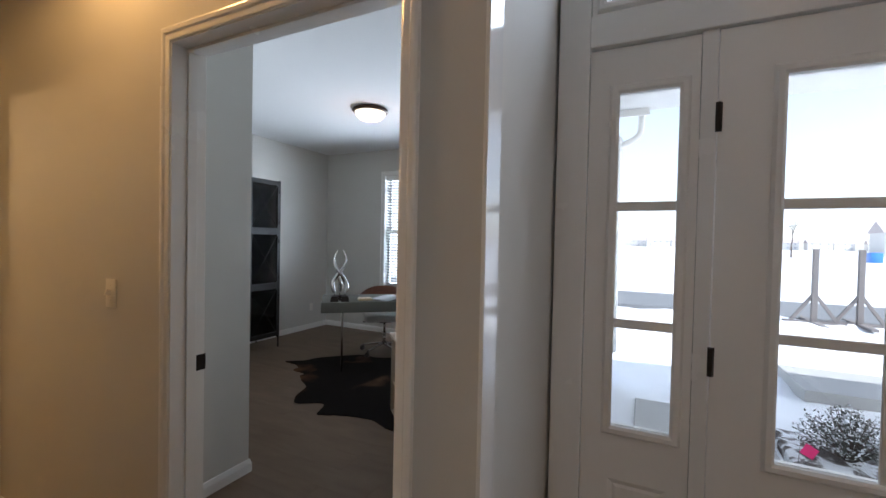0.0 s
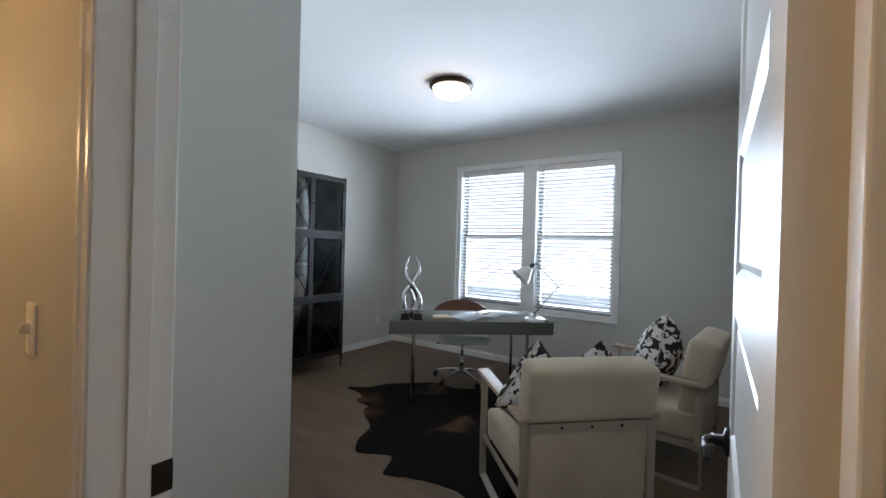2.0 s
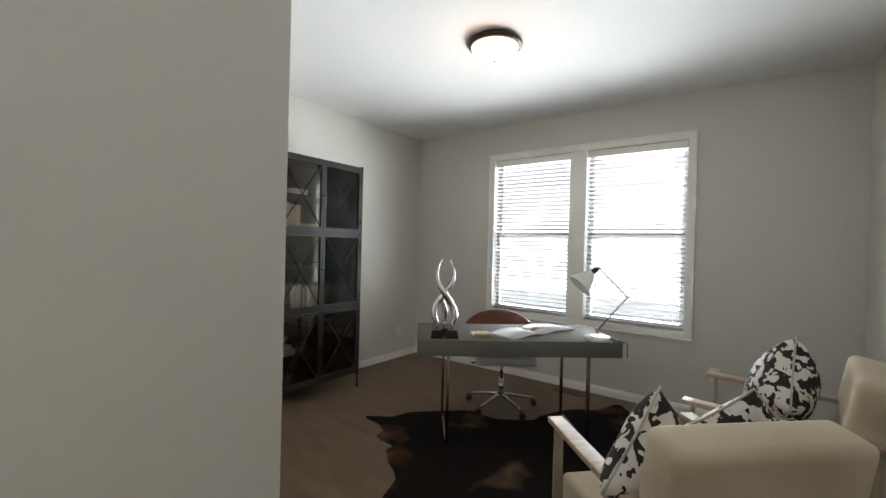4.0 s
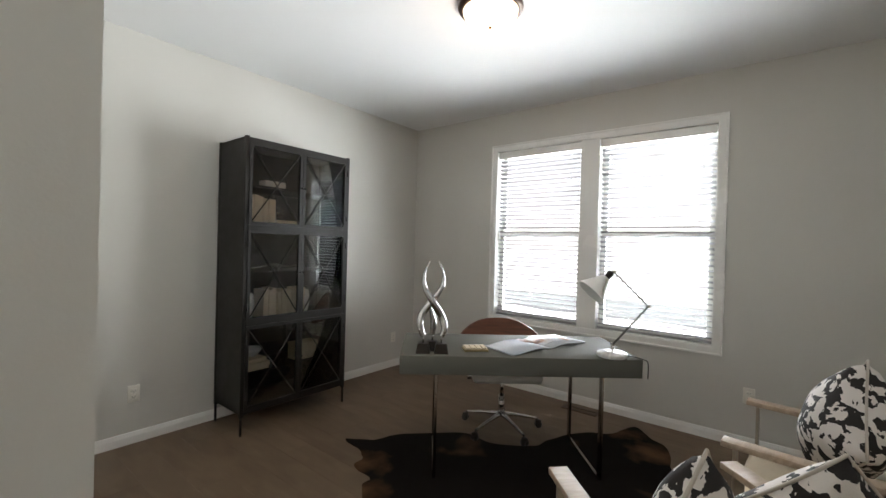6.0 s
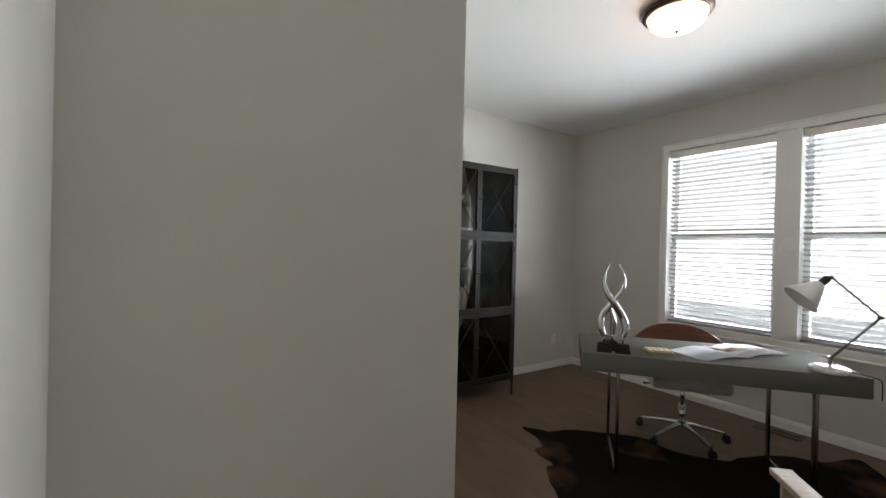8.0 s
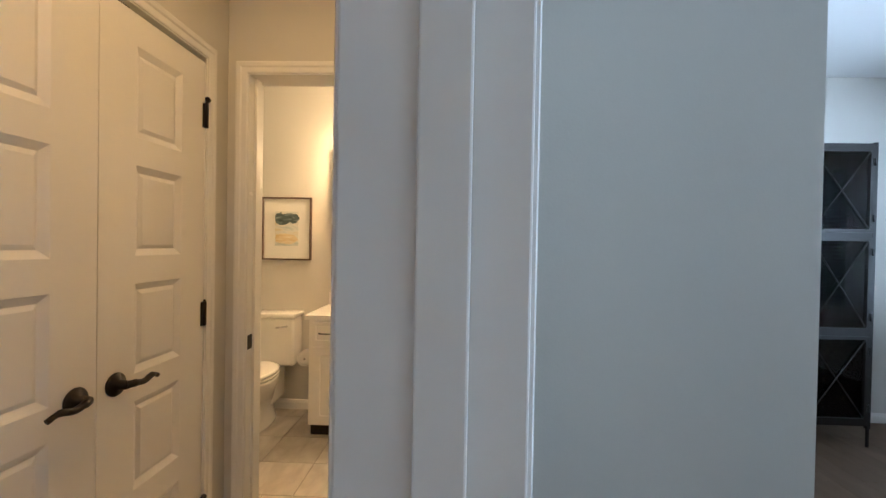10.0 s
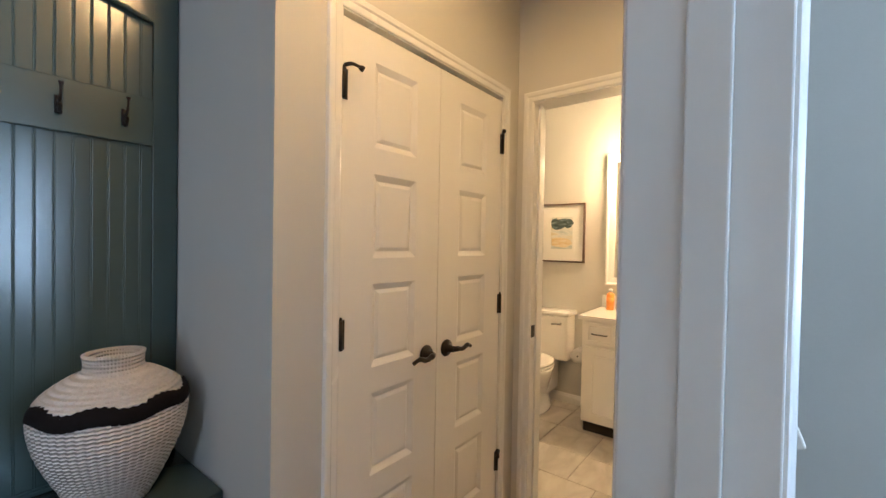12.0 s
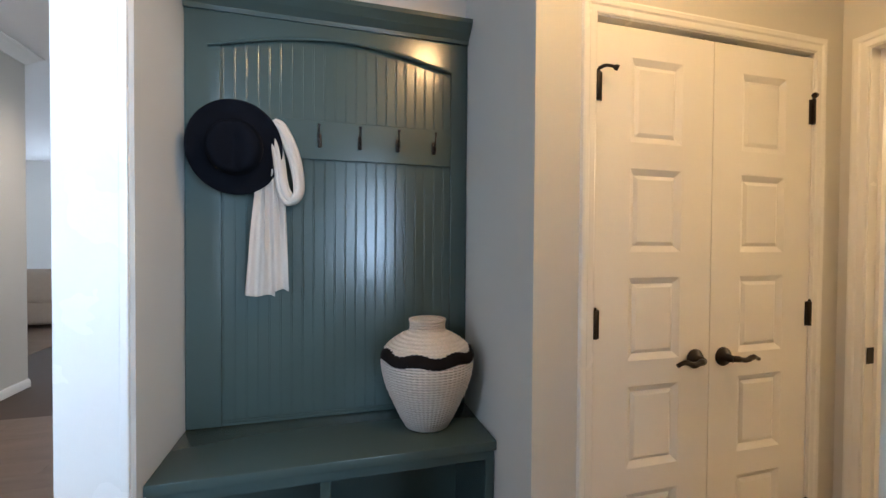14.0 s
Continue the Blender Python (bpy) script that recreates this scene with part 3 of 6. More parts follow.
# powder room doorway
trim("trim_powder", sweep([(XP, 1.525, 0), (XP, 1.525, DH), (XP, 0.775, DH), (XP, 0.775, 0)], (1, 0, 0), CASE), "white stepped powder room casing")
powder_jamb = trim("trim_powder_jamb", join(box(XP - 0.124, XP + 0.003, 0.755, 0.775, 0, DH), box(XP - 0.124, XP + 0.003, 1.525, 1.545, 0, DH), box(XP - 0.124, XP + 0.003, 0.755, 1.545, DH, DH + 0.02), box(XP - 0.08, XP - 0.045, 0.775, 0.786, 0, DH), box(XP - 0.08, XP - 0.045, 1.514, 1.525, 0, DH)), "white powder room jamb with stop")
# white end board of the wall beside the bench, and corner board by the front door
trim("trim_wall_end", join(box(NX1 + 0.012, -0.076, 0.455, 0.473, 0, HF - 0.1, 0.003), box(NX1 + 0.008, NX1 + 0.030, 0.473, 0.481, 0, HF - 0.1, 0.003)), "white painted boards casing the end of a wall")
trim("trim_foyer_corner", box(-0.093, -0.081, Y0 - 0.010, Y0 + 0.085, 0, HF - 0.1, 0.003), "glossy white corner board by the front door", M_GLOSSBOARD)

# baseboards
def baseboard(path, closed=False):
    return structure("baseboard", sweep(path, (0, 0, 1), BASE, closed), M_TRIM, "white painted baseboard with an eased top", "baseboard")


baseboard([(XE, Y1 + 0.02, 0), (XE, YN, 0), (XW, YN, 0), (XW, YS, 0), (XS, YS, 0), (XS, Y1, 0), (XJ0 - 0.07, Y1, 0)][::-1])
baseboard([(XJ0 - 0.07, Y0, 0), (XP, Y0, 0)][::-1])
baseboard([(NX0, 0.42, 0), (NX0, YC, 0), (-1.53, YC, 0)])
baseboard([(XP, 0.715, 0), (XP, YC, 0), (-2.605, YC, 0)][::-1])
baseboard([(-4.33, 0.62, 0), (-4.33, -0.50, 0), (XP - 0.12, -0.50, 0), (XP - 0.12, 0.75, 0)][::-1])
baseboard([(1.86, YF, 0), (1.86, -2.80, 0), (2.4, -2.80, 0)])
baseboard([(-0.08, 0.45, 0), (-0.08, -3.0, 0)][::-1])
CROWN = [(0, 0), (0, -0.10), (0.012, -0.10), (0.03, -0.075), (0.07, -0.03), (0.10, -0.012), (0.10, 0)]
trim("trim_crown", sweep([(1.86, YF, HF), (1.86, -2.80, HF), (2.4, -2.80, HF)], (0, 0, 1), CROWN), "white crown moulding")

# office window: two double-hung units under blinds
WCASE = [(0, 0), (0, 0.012), (0.012, 0.016), (0.052, 0.016), (0.058, 0.022), (0.068, 0.022), (0.070, 0)]
win = structure("window_1", sweep([(WIN[0][0], YN, WZ0), (WIN[0][0], YN, WZ1), (WIN[1][1], YN, WZ1), (WIN[1][1], YN, WZ0)], (0, -1, 0), [(-o, p) for o, p in WCASE], True), M_TRIM, "white cased double window with lowered blinds", "window")
part("mullion_casing", box(WIN[0][1], WIN[1][0], YN - 0.016, YN, WZ0, WZ1, 0.003), M_TRIM, win)
for x0, x1 in WIN:
    fr = part("window_frame", join(box(x0 - 0.02, x0, YN, YN + 0.15, WZ0 - 0.02, WZ1 + 0.02), box(x1, x1 + 0.02, YN, YN + 0.15, WZ0 - 0.02, WZ1 + 0.02), box(x0, x1, YN, YN + 0.15, WZ0 - 0.02, WZ0), box(x0, x1, YN, YN + 0.15, WZ1, WZ1 + 0.02)), M_TRIM, win)
    for z0, z1, y in ((WZ0, 1.55, YN + 0.085), (1.51, WZ1, YN + 0.115)):
        part("sash", panel_slab(x1 - x0, z1 - z0, 0.03, [], holes=[(0.045, x1 - x0 - 0.045, 0.045, z1 - z0 - 0.045)]), M_TRIM, win).location = (x0, y, z0)
        pane = part("pane", box(x0 + 0.04, x1 - 0.04, y + 0.012, y + 0.018, z0 + 0.04, z1 - 0.04), M_PANE, win)
        pane.visible_shadow = False


def blind(x0, x1):
    b = thing("window_blind", pose((x0 + x1) / 2, YN + 0.045, WZ1), "lowered white horizontal slat blind, slats half open", "blind", "window blinds")
    w = x1 - x0 - 0.012
    part("headrail", box(-w / 2, w / 2, -0.028, 0.028, -0.055, -0.002, 0.003), M_TRIM, b)
    part("valance", box(-w / 2 - 0.002, w / 2 + 0.002, -0.040, -0.031, -0.072, -0.004, 0.003), M_TRIM, b)
    bm = bmesh.new()
    for i in range(7):
        y = -0.025 + 0.05 * i / 6
        c = 0.0035 * (1 - (y / 0.025) ** 2)
        for s in (-1, 1):
            bm.verts.new((s * w / 2, y, c))
    vs = bm.verts[:]
    for i in range(6):
        bm.faces.new((vs[2 * i], vs[2 * i + 1], vs[2 * i + 3], vs[2 * i + 2]))
    ext = bmesh.ops.extrude_face_region(bm, geom=bm.faces[:])
    bmesh.ops.translate(bm, verts=[v for v in ext["geom"] if isinstance(v, bmesh.types.BMVert)], vec=(0, 0, -0.0028))
    bmesh.ops.recalc_face_normals(bm, faces=bm.faces[:])
    me = bpy.data.meshes.new("slat")
    bm.to_mesh(me)
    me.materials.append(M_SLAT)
    rnd = random.Random(int(-x0 * 100))
    top, bottom = -0.095, WZ0 - WZ1 + 0.045
    count = 37
    for i in range(count):
        z = top + (bottom - top) * i / (count - 1)
        piece("slat", me, b, pose(0, 0, z, -18 + rnd.uniform(-1.5, 1.5), rnd.uniform(-0.12, 0.12), 0))
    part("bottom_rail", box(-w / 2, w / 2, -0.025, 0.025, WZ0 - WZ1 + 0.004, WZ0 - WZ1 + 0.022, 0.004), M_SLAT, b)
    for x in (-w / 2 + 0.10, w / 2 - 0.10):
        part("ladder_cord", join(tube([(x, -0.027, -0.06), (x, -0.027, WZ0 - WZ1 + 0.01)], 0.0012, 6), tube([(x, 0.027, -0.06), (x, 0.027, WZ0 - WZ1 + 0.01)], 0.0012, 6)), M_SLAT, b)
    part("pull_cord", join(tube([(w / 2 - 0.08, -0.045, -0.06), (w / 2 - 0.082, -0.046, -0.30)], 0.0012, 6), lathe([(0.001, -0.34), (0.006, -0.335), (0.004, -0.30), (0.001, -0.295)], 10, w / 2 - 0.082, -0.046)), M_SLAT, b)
    return b


for x0, x1 in WIN:
    blind(x0, x1)

# front entry: sidelight, door, transom
DX0, DX1 = 0.457, 1.372
entry = structure("door_frame", join(box(-0.081, 0.035, YF - 0.01, YF + 0.14, 0, 2.70, 0.004), box(0.405, DX0 - 0.004, YF + 0.012, YF + 0.13, 0, 2.165), box(DX1 + 0.004, DX1 + 0.05, YF + 0.012, YF + 0.13, 0, 2.165), box(1.80, 1.95, YF - 0.01, YF + 0.14, 0, 2.70, 0.004), box(0.035, 1.80, YF - 0.006, YF + 0.13, 2.165, 2.285, 0.004), box(0.035, 1.80, YF - 0.006, YF + 0.13, 2.60, 2.70, 0.004), box(0.035, 1.80, YF, YF + 0.13, -0.02, 0.02)), M_TRIM, "white painted front entry frame", "door frame")


def lite_unit(name, x0, x1, y, z0, z1, glass_box, bars, cols, label, category, panels):
    w, h = x1 - x0, z1 - z0
    g = [glass_box[0] - x0, glass_box[1] - x0, glass_box[2] - z0, glass_box[3] - z0]
    ob = structure(name, panel_slab(w, h, 0.045, panels, holes=[tuple(g)]), M_DOOR, label, category)
    ob.location = (x0, y, z0)
    lip = [(-0.004, 0), (-0.004, 0.006), (0.006, 0.014), (0.022, 0.014), (0.030, 0.004), (0.032, 0)]
    part("glazing_bead", sweep([(g[0], 0, g[2]), (g[0], 0, g[3]), (g[1], 0, g[3]), (g[1], 0, g[2])], (0, -1, 0), [(-o, p) for o, p in lip], True), M_DOOR, ob)
    pn = part("pane", box(g[0], g[1], 0.018, 0.026, g[2], g[3]), M_PANE, ob)
    pn.visible_shadow = False
    for zb in bars:
        part("muntin", box(g[0], g[1], 0.002, 0.016, zb - z0 - 0.017, zb - z0 + 0.017, 0.004), M_DOOR, ob)
    for xb in cols:
        part("muntin", box(xb - x0 - 0.014, xb - x0 + 0.014, 0.003, 0.017, g[2], g[3], 0.004), M_DOOR, ob)
    return ob


lite_unit("sidelight", 0.037, 0.403, YF + 0.02, 0.02, 2.160, (0.140, 0.345, 0.722, 1.990), (1.562, 1.118), (), "white sidelight with three clear panes", "sidelight", [(0.10, 0.30, 0.16, 0.50)])
fd = lite_unit("door_front", DX0, DX1, YF + 0.012, 0.025, 2.160, (0.640, 1.190, 0.705, 1.985), (1.562, 1.118), (0.915,), "closed white front door with six clear panes", "door", [(0.16, 0.44, 0.16, 0.52), (0.48, 0.76, 0.16, 0.52)])
lite_unit("sidelight_right", DX1 + 0.055, 1.795, YF + 0.02, 0.02, 2.160, (1.53, 1.735, 0.722, 1.990), (1.562, 1.118), (), "white sidelight with three clear panes", "sidelight", [(0.09, 0.29, 0.16, 0.50)])
lite_unit("transom", 0.037, 1.798, YF + 0.02, 2.288, 2.598, (0.085, 1.75, 2.335, 2.56), (), (0.5, 0.915, 1.33), "white transom window over the front door", "transom", [])
for z in (0.28, 1.018, 1.862):
    part("hinge", join(tube([(0.0, -0.004, z - 0.075), (0.0, -0.004, z + 0.025)], 0.009, 10), box(-0.004, 0.012, -0.001, 0.001, z - 0.075, z + 0.025)), M_BLACK, fd, "dark bronze hinge")


# ---- hall doors and fittings ----
def five_panels(w, h, stile, rail_top, rail_bottom, rail):
    ph = (h - rail_top - rail_bottom - 4 * rail) / 5
    return [(stile, w - stile, rail_bottom + i * (ph + rail), rail_bottom + i * (ph + rail) + ph) for i in range(5)]


def lever(parent, x, y, z, out, way):
    """Dark lever set; out: +1/-1 along y, way: +1/-1 along x."""
    rose = lathe([(0.001, 0), (0.033, 0), (0.034, 0.004), (0.030, 0.010), (0.014, 0.014), (0.012, 0.040), (0.001, 0.041)], 24)
    arm = tube(spline([(0, 0, 0.036), (0.02 * way, 0.0, 0.046), (0.05 * way, 0.004, 0.048), (0.085 * way, -0.004, 0.046), (0.112 * way, 0.006, 0.042)], 5), [0.011] * 6 + [0.009] * 10 + [0.007] * 5, 10)
    return part("door_lever", moved(join(rose, arm), pose(x, y, z) @ pose(0, 0, 0, 90 if out < 0 else -90, 0, 0) @ (Matrix.Identity(4) if out < 0 else pose(0, 0, 0, 0, 0, 0))), M_BLACK, parent, "dark bronze lever handle")


def hinge_bm(z, x=0.0, y=0.0, h=0.09):
    return join(tube([(x, y, z - h / 2), (x, y, z + h / 2)], 0.0075, 10), lathe([(0.001, z + h / 2), (0.005, z + h / 2), (0.004, z + h / 2 + 0.008), (0.001, z + h / 2 + 0.01)], 8, x, y), box(x - 0.016, x + 0.016, y - 0.005, y - 0.002, z - h / 2, z + h / 2))


# closet pair: each leaf 0.46 wide
LEAF = 0.4605
for k, (x0, label) in enumerate(((-2.5265, "white five-panel closet door, closed"), (-2.5265 + LEAF + 0.003, "white five-panel closet door, closed"))):
    d = structure("door_closet", panel_slab(LEAF, 2.030, 0.035, five_panels(LEAF, 2.030, 0.128, 0.094, 0.243, 0.084), 0.011, 0.021), M_DOOR, label, "door")
    d.location = (x0, YC - 0.036, 0.012)
    hx = 0.0 if k == 0 else LEAF
    for z in (0.33, 1.08, 1.83):
        part("hinge", hinge_bm(z, hx, 0.041), M_BLACK, d, "dark bronze hinge")
    for z in ((0.33, 1.83) if k == 0 else (1.83, 0.33)):
        s = -1 if k == 0 else 1
        part("hinge_stop", tube(spline([(hx, 0.044, z + 0.052), (hx - 0.012 * s, 0.060, z + 0.056), (hx - 0.030 * s, 0.066, z + 0.054), (hx - 0.048 * s, 0.074, z + 0.046)], 4), [0.006] * 5 + [0.005] * 5 + [0.009] * 3, 8), M_BLACK, d, "dark hinge-pin door stop")
    lever(d, (LEAF - 0.058) if k == 0 else 0.062, 0.035, 0.945, 1, -1 if k == 0 else 1)
    part("ball_catch", box(LEAF - 0.10 if k == 0 else 0.04, LEAF - 0.04 if k == 0 else 0.10, 0.004, 0.034, 2.030, 2.034), M_BLACK, d)

# office door, opened against the wall
od = structure("door_office", panel_slab(0.914, 2.065, 0.035, five_panels(0.914, 2.065, 0.128, 0.094, 0.243, 0.084), 0.011, 0.021), M_DOOR, "white five-panel office door, open against the wall", "door")
od.matrix_basis = pose(XJ1 - 0.002, Y1 + 0.004, 0.012, 0, 0, 91.2)
lever(od, 0.850, 0.035, 0.93, 1, -1)
lever(od, 0.850, 0.0, 0.93, -1, -1)
for z in (0.30, 1.07, 1.83):
    part("hinge", hinge_bm(z, 0.0, 0.008), M_BLACK, od, "dark bronze hinge")
    part("hinge_leaf", box(XJ1 - 0.0025, XJ1 - 0.0002, Y1 - 0.036, Y1 + 0.002, z - 0.035, z + 0.058, 0.001), M_BLACK, office_jamb, "dark bronze hinge leaf")
part("strike_plate", join(box(XJ0 + 0.0005, XJ0 + 0.003, 1.668, 1.704, 0.910, 0.970, 0.001), box(XJ0 - 0.008, XJ0 + 0.003, 1.700, 1.7045, 0.918, 0.962, 0.001)), M_BLACK, office_jamb, "dark bronze strike plate")
part("strike_plate", box(XP - 0.042, XP - 0.006, 0.7755, 0.778, 0.915, 0.975, 0.001), M_BLACK, powder_jamb, "dark bronze strike plate")


def wall_plate(name, m, label, category, toggles=(), sockets=()):
    """Cover plate on a wall: lies in x and z, faces -y."""
    ob = thing(name, m, label, category)
    part("plate", smooth(box(-0.035, 0.035, -0.006, 0, -0.057, 0.057, 0.003)), M_PLASTIC, ob)
    for z in toggles:
        part("toggle", moved(box(-0.005, 0.005, -0.020, 0, -0.011, 0.011, 0.002), pose(0, -0.004, z, -20, 0, 0)), M_PLASTIC, ob)
    for z in sockets:
        part("socket", smooth(box(-0.0165, 0.0165, -0.0085, -0.004, z - 0.014, z + 0.014, 0.004)), M_PLASTIC, ob)
        part("slots", join(box(-0.008, -0.006, -0.0092, -0.008, z - 0.002, z + 0.007), box(0.006, 0.008, -0.0092, -0.008, z - 0.002, z + 0.007), box(-0.002, 0.002, -0.0092, -0.008, z - 0.010, z - 0.006)), M_BLACK, ob)
    for z in (0.030, -0.030) if toggles else (0.0,):
        part("screw", lathe([(0.001, 0), (0.003, 0), (0.003, 0.001), (0.001, 0.0012)], 8), M_PLASTIC, ob).matrix_basis = pose(0, -0.006, z, 90, 0, 0)
    return ob


wall_plate("light_switch", pose(-1.640, Y0, 1.185), "ivory toggle light switch on the hall wall", "switch", (0,))
wall_plate("light_switch", pose(-1.405, Y1, 1.17, 0, 0, 180), "ivory toggle light switch inside the office", "switch", (0,))
wall_plate("wall_outlet", pose(XW, 3.142, 0.335, 0, 0, 90), "white duplex outlet near the display cabinet", "outlet", (), (0.02, -0.02))
wall_plate("wall_outlet", pose(XW, 5.60, 0.335, 0, 0, 90), "white duplex outlet near the room corner", "outlet", (), (0.02, -0.02))
wall_plate("wall_outlet", pose(-1.165, YN, 0.375), "white duplex outlet under the window", "outlet", (), (0.02, -0.02))


def downlight(x, y, z, m):
    ob = thing("recessed_light", pose(x, y, z), "round recessed ceiling light, lit warm", "ceiling light")
    part("trim_ring", lathe([(0.060, 0.0), (0.085, 0.0), (0.088, -0.004), (0.084, -0.007), (0.066, -0.004), (0.060, 0.0)], 32), M_TRIM, ob)
    part("lens", lathe([(0.001, -0.002), (0.058, -0.002), (0.058, -0.0005), (0.001, -0.0005)], 32), m, ob)
    return ob


downlight(-1.478, 1.31, H, M_DISC)
# Unseen fixture, added to go with the foyer fill lamp.
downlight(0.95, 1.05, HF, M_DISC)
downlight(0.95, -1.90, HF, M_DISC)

# ceiling light of the office
cl = thing("ceiling_light", pose(-2.355, 4.225, H), "flush ceiling light with bronze rim and frosted bowl, lit", "ceiling light")
part("rim", lathe([(0.001, 0), (0.168, 0), (0.182, -0.009), (0.184, -0.022), (0.176, -0.034), (0.158, -0.039), (0.154, -0.034), (0.001, -0.030)], 48), M_BRONZE, cl, "dark bronze pan")
bowl = part("bowl", lathe([(0.157, -0.035), (0.155, -0.048), (0.143, -0.075), (0.114, -0.100), (0.072, -0.116), (0.030, -0.123), (0.001, -0.124)], 48), M_SHADE, cl, "glowing frosted glass bowl")
bowl.visible_shadow = False
part("finial", lathe([(0.001, -0.122), (0.010, -0.124), (0.009, -0.130), (0.004, -0.134), (0.001, -0.138)], 16), M_BRONZE, cl)

# ---- hall bench in the niche ----
U0, U1 = NX0 + 0.003, NX1 - 0.003
UB = NY                     # wall behind
bench = thing("hall_bench", pose(0, 0, 0), "built-in dark teal hall bench with beadboard back", "bench")
BT = 0.625                  # seat height
PB = UB + 0.020             # face of the beadboard


def beads(x0, x1, z0, z1):
    """Beadboard: boards 42 mm wide with a rounded bead in a groove between them."""
    bm = bmesh.new()
    prof, x = [], x0
    while x < x1 - 0.042:
        prof += [(x, 0), (x + 0.0335, 0), (x + 0.035, -0.0009), (x + 0.0365, -0.0003), (x + 0.038, 0.0004), (x + 0.0395, -0.0003), (x + 0.041, -0.0009)]
        x += 0.042
    prof.append((x1, 0))
    lo = [bm.verts.new((a, PB + b, z0)) for a, b in prof]
    hi = [bm.verts.new((a, PB + b, z1)) for a, b in prof]
    for i in range(len(prof) - 1):
        bm.faces.new((lo[i + 1], lo[i], hi[i], hi[i + 1]))
    return join(bm, box(x0, x1, UB + 0.002, PB - 0.006, z0, z1))


part("beadboard", beads(U0 + 0.07, U1 - 0.07, BT, 2.20), M_GREEN, bench)
part("side_stile", box(U0, U0 + 0.075, UB + 0.002, PB + 0.012, BT, 2.26, 0.003), M_GREEN, bench)
part("side_stile", box(U1 - 0.125, U1, UB + 0.002, PB + 0.012, BT, 2.26, 0.003), M_GREEN, bench)
part("bottom_rail", join(box(U0 + 0.075, U1 - 0.125, PB - 0.002, PB + 0.010, BT, BT + 0.012, 0.003), box(U0 + 0.075, U1 - 0.125, PB - 0.002, PB + 0.006, BT + 0.012, BT + 0.02, 0.002)), M_GREEN, bench)
part("hook_rail", box(U0 + 0.075, U1 - 0.125, PB - 0.004, PB + 0.014, 1.682, 1.840, 0.003), M_GREEN, bench)
# arched header
bm = bmesh.new()
n, xa, xb = 40, U0 + 0.075, U1 - 0.08
rows = []
for i in range(n + 1):
    x = xa + (xb - xa) * i / n
    z = 2.098 + 0.075 * math.sin(math.pi * i / n)
    rows.append([bm.verts.new(p) for p in ((x, PB + 0.016, z), (x, PB + 0.016, 2.26), (x, PB - 0.004, 2.26), (x, PB - 0.004, z))])
for a, b in zip(rows, rows[1:]):
    for k in range(4):
        bm.faces.new((a[k], a[(k + 1) % 4], b[(k + 1) % 4], b[k]))
bm.faces.new(rows[0]), bm.faces.new(rows[-1][::-1])
bmesh.ops.recalc_face_normals(bm, faces=bm.faces[:])
part("arched_header", bm, M_GREEN, bench)
arc = [(xa + (xb - xa) * i / n, PB + 0.016, 2.098 + 0.075 * math.sin(math.pi * i / n)) for i in range(n + 1)]
part("arch_bead", sweep(arc[::-1], (0, 1, 0), [(0, 0), (0, 0.006), (0.006, 0.008), (0.012, 0.005), (0.012, 0)]), M_GREEN, bench)
part("crown", join(moved(sweep([(U1, UB, 0), (U0, UB, 0)], (0, 0, 1), [(0.002, 2.222), (0.044, 2.222), (0.048, 2.238), (0.075, 2.262), (0.100, 2.290), (0.100, 2.308), (0.002, 2.308)]), Matrix.Identity(4))), M_GREEN, bench)
part("seat", smooth(box(U0, U1, UB + 0.002, 0.425, BT - 0.035, BT, 0.004)), M_GREEN, bench)
part("seat_apron", box(U0 + 0.004, U1 - 0.004, 0.385, 0.405, BT - 0.075, BT - 0.035, 0.002), M_GREEN, bench)
for x in (U0, U0 + (U1 - U0) * 0.522, U1 - 0.035):
    part("divider", box(x, x + 0.035, UB + 0.002, 0.401, 0.06, BT - 0.036, 0.002), M_GREEN, bench)
part("cubby_floor", box(U0, U1, UB + 0.002, 0.405, 0.06, 0.085), M_GREEN, bench)
part("plinth", box(U0, U1, UB + 0.04, 0.38, 0.0, 0.06), M_GREEN, bench)
part("cubby_back", box(U0, U1, UB + 0.002, UB + 0.012, 0.085, BT - 0.035), M_GREEN, bench)


def coat_hook():
    up = tube(spline([(0, 0.012, 0.0), (0, 0.034, -0.004), (0, 0.050, 0.028), (0, 0.056, 0.062)], 5), [0.0055] * 8 + [0.0045] * 6 + [0.008] * 2, 8)
    low = tube(spline([(0, 0.010, -0.022), (0, 0.026, -0.040), (0, 0.038, -0.034), (0, 0.042, -0.018)], 5), [0.005] * 13 + [0.007] * 3, 8)
    return join(smooth(box(-0.011, 0.011, 0, 0.006, -0.036, 0.022, 0.003)), up, low, lathe([(0.001, -0.052), (0.012, -0.046), (0.010, -0.030), (0.001, -0.026)], 10, 0, 0.008))


hook = thing("coat_hook", pose(-0.752 * 0.947 - 0.042, PB + 0.014, 1.768), "dark bronze double coat hook on the bench rail", "coat hook", "coat hooks on the bench")
part("hook_body", smooth(moved(coat_hook(), Matrix.Scale(0.76, 4)), 50), M_BLACK, hook)
for x in (-0.915, -1.074, -1.232, -0.595, -0.435):
    copy_thing(hook, pose(x, PB + 0.014, 1.768))

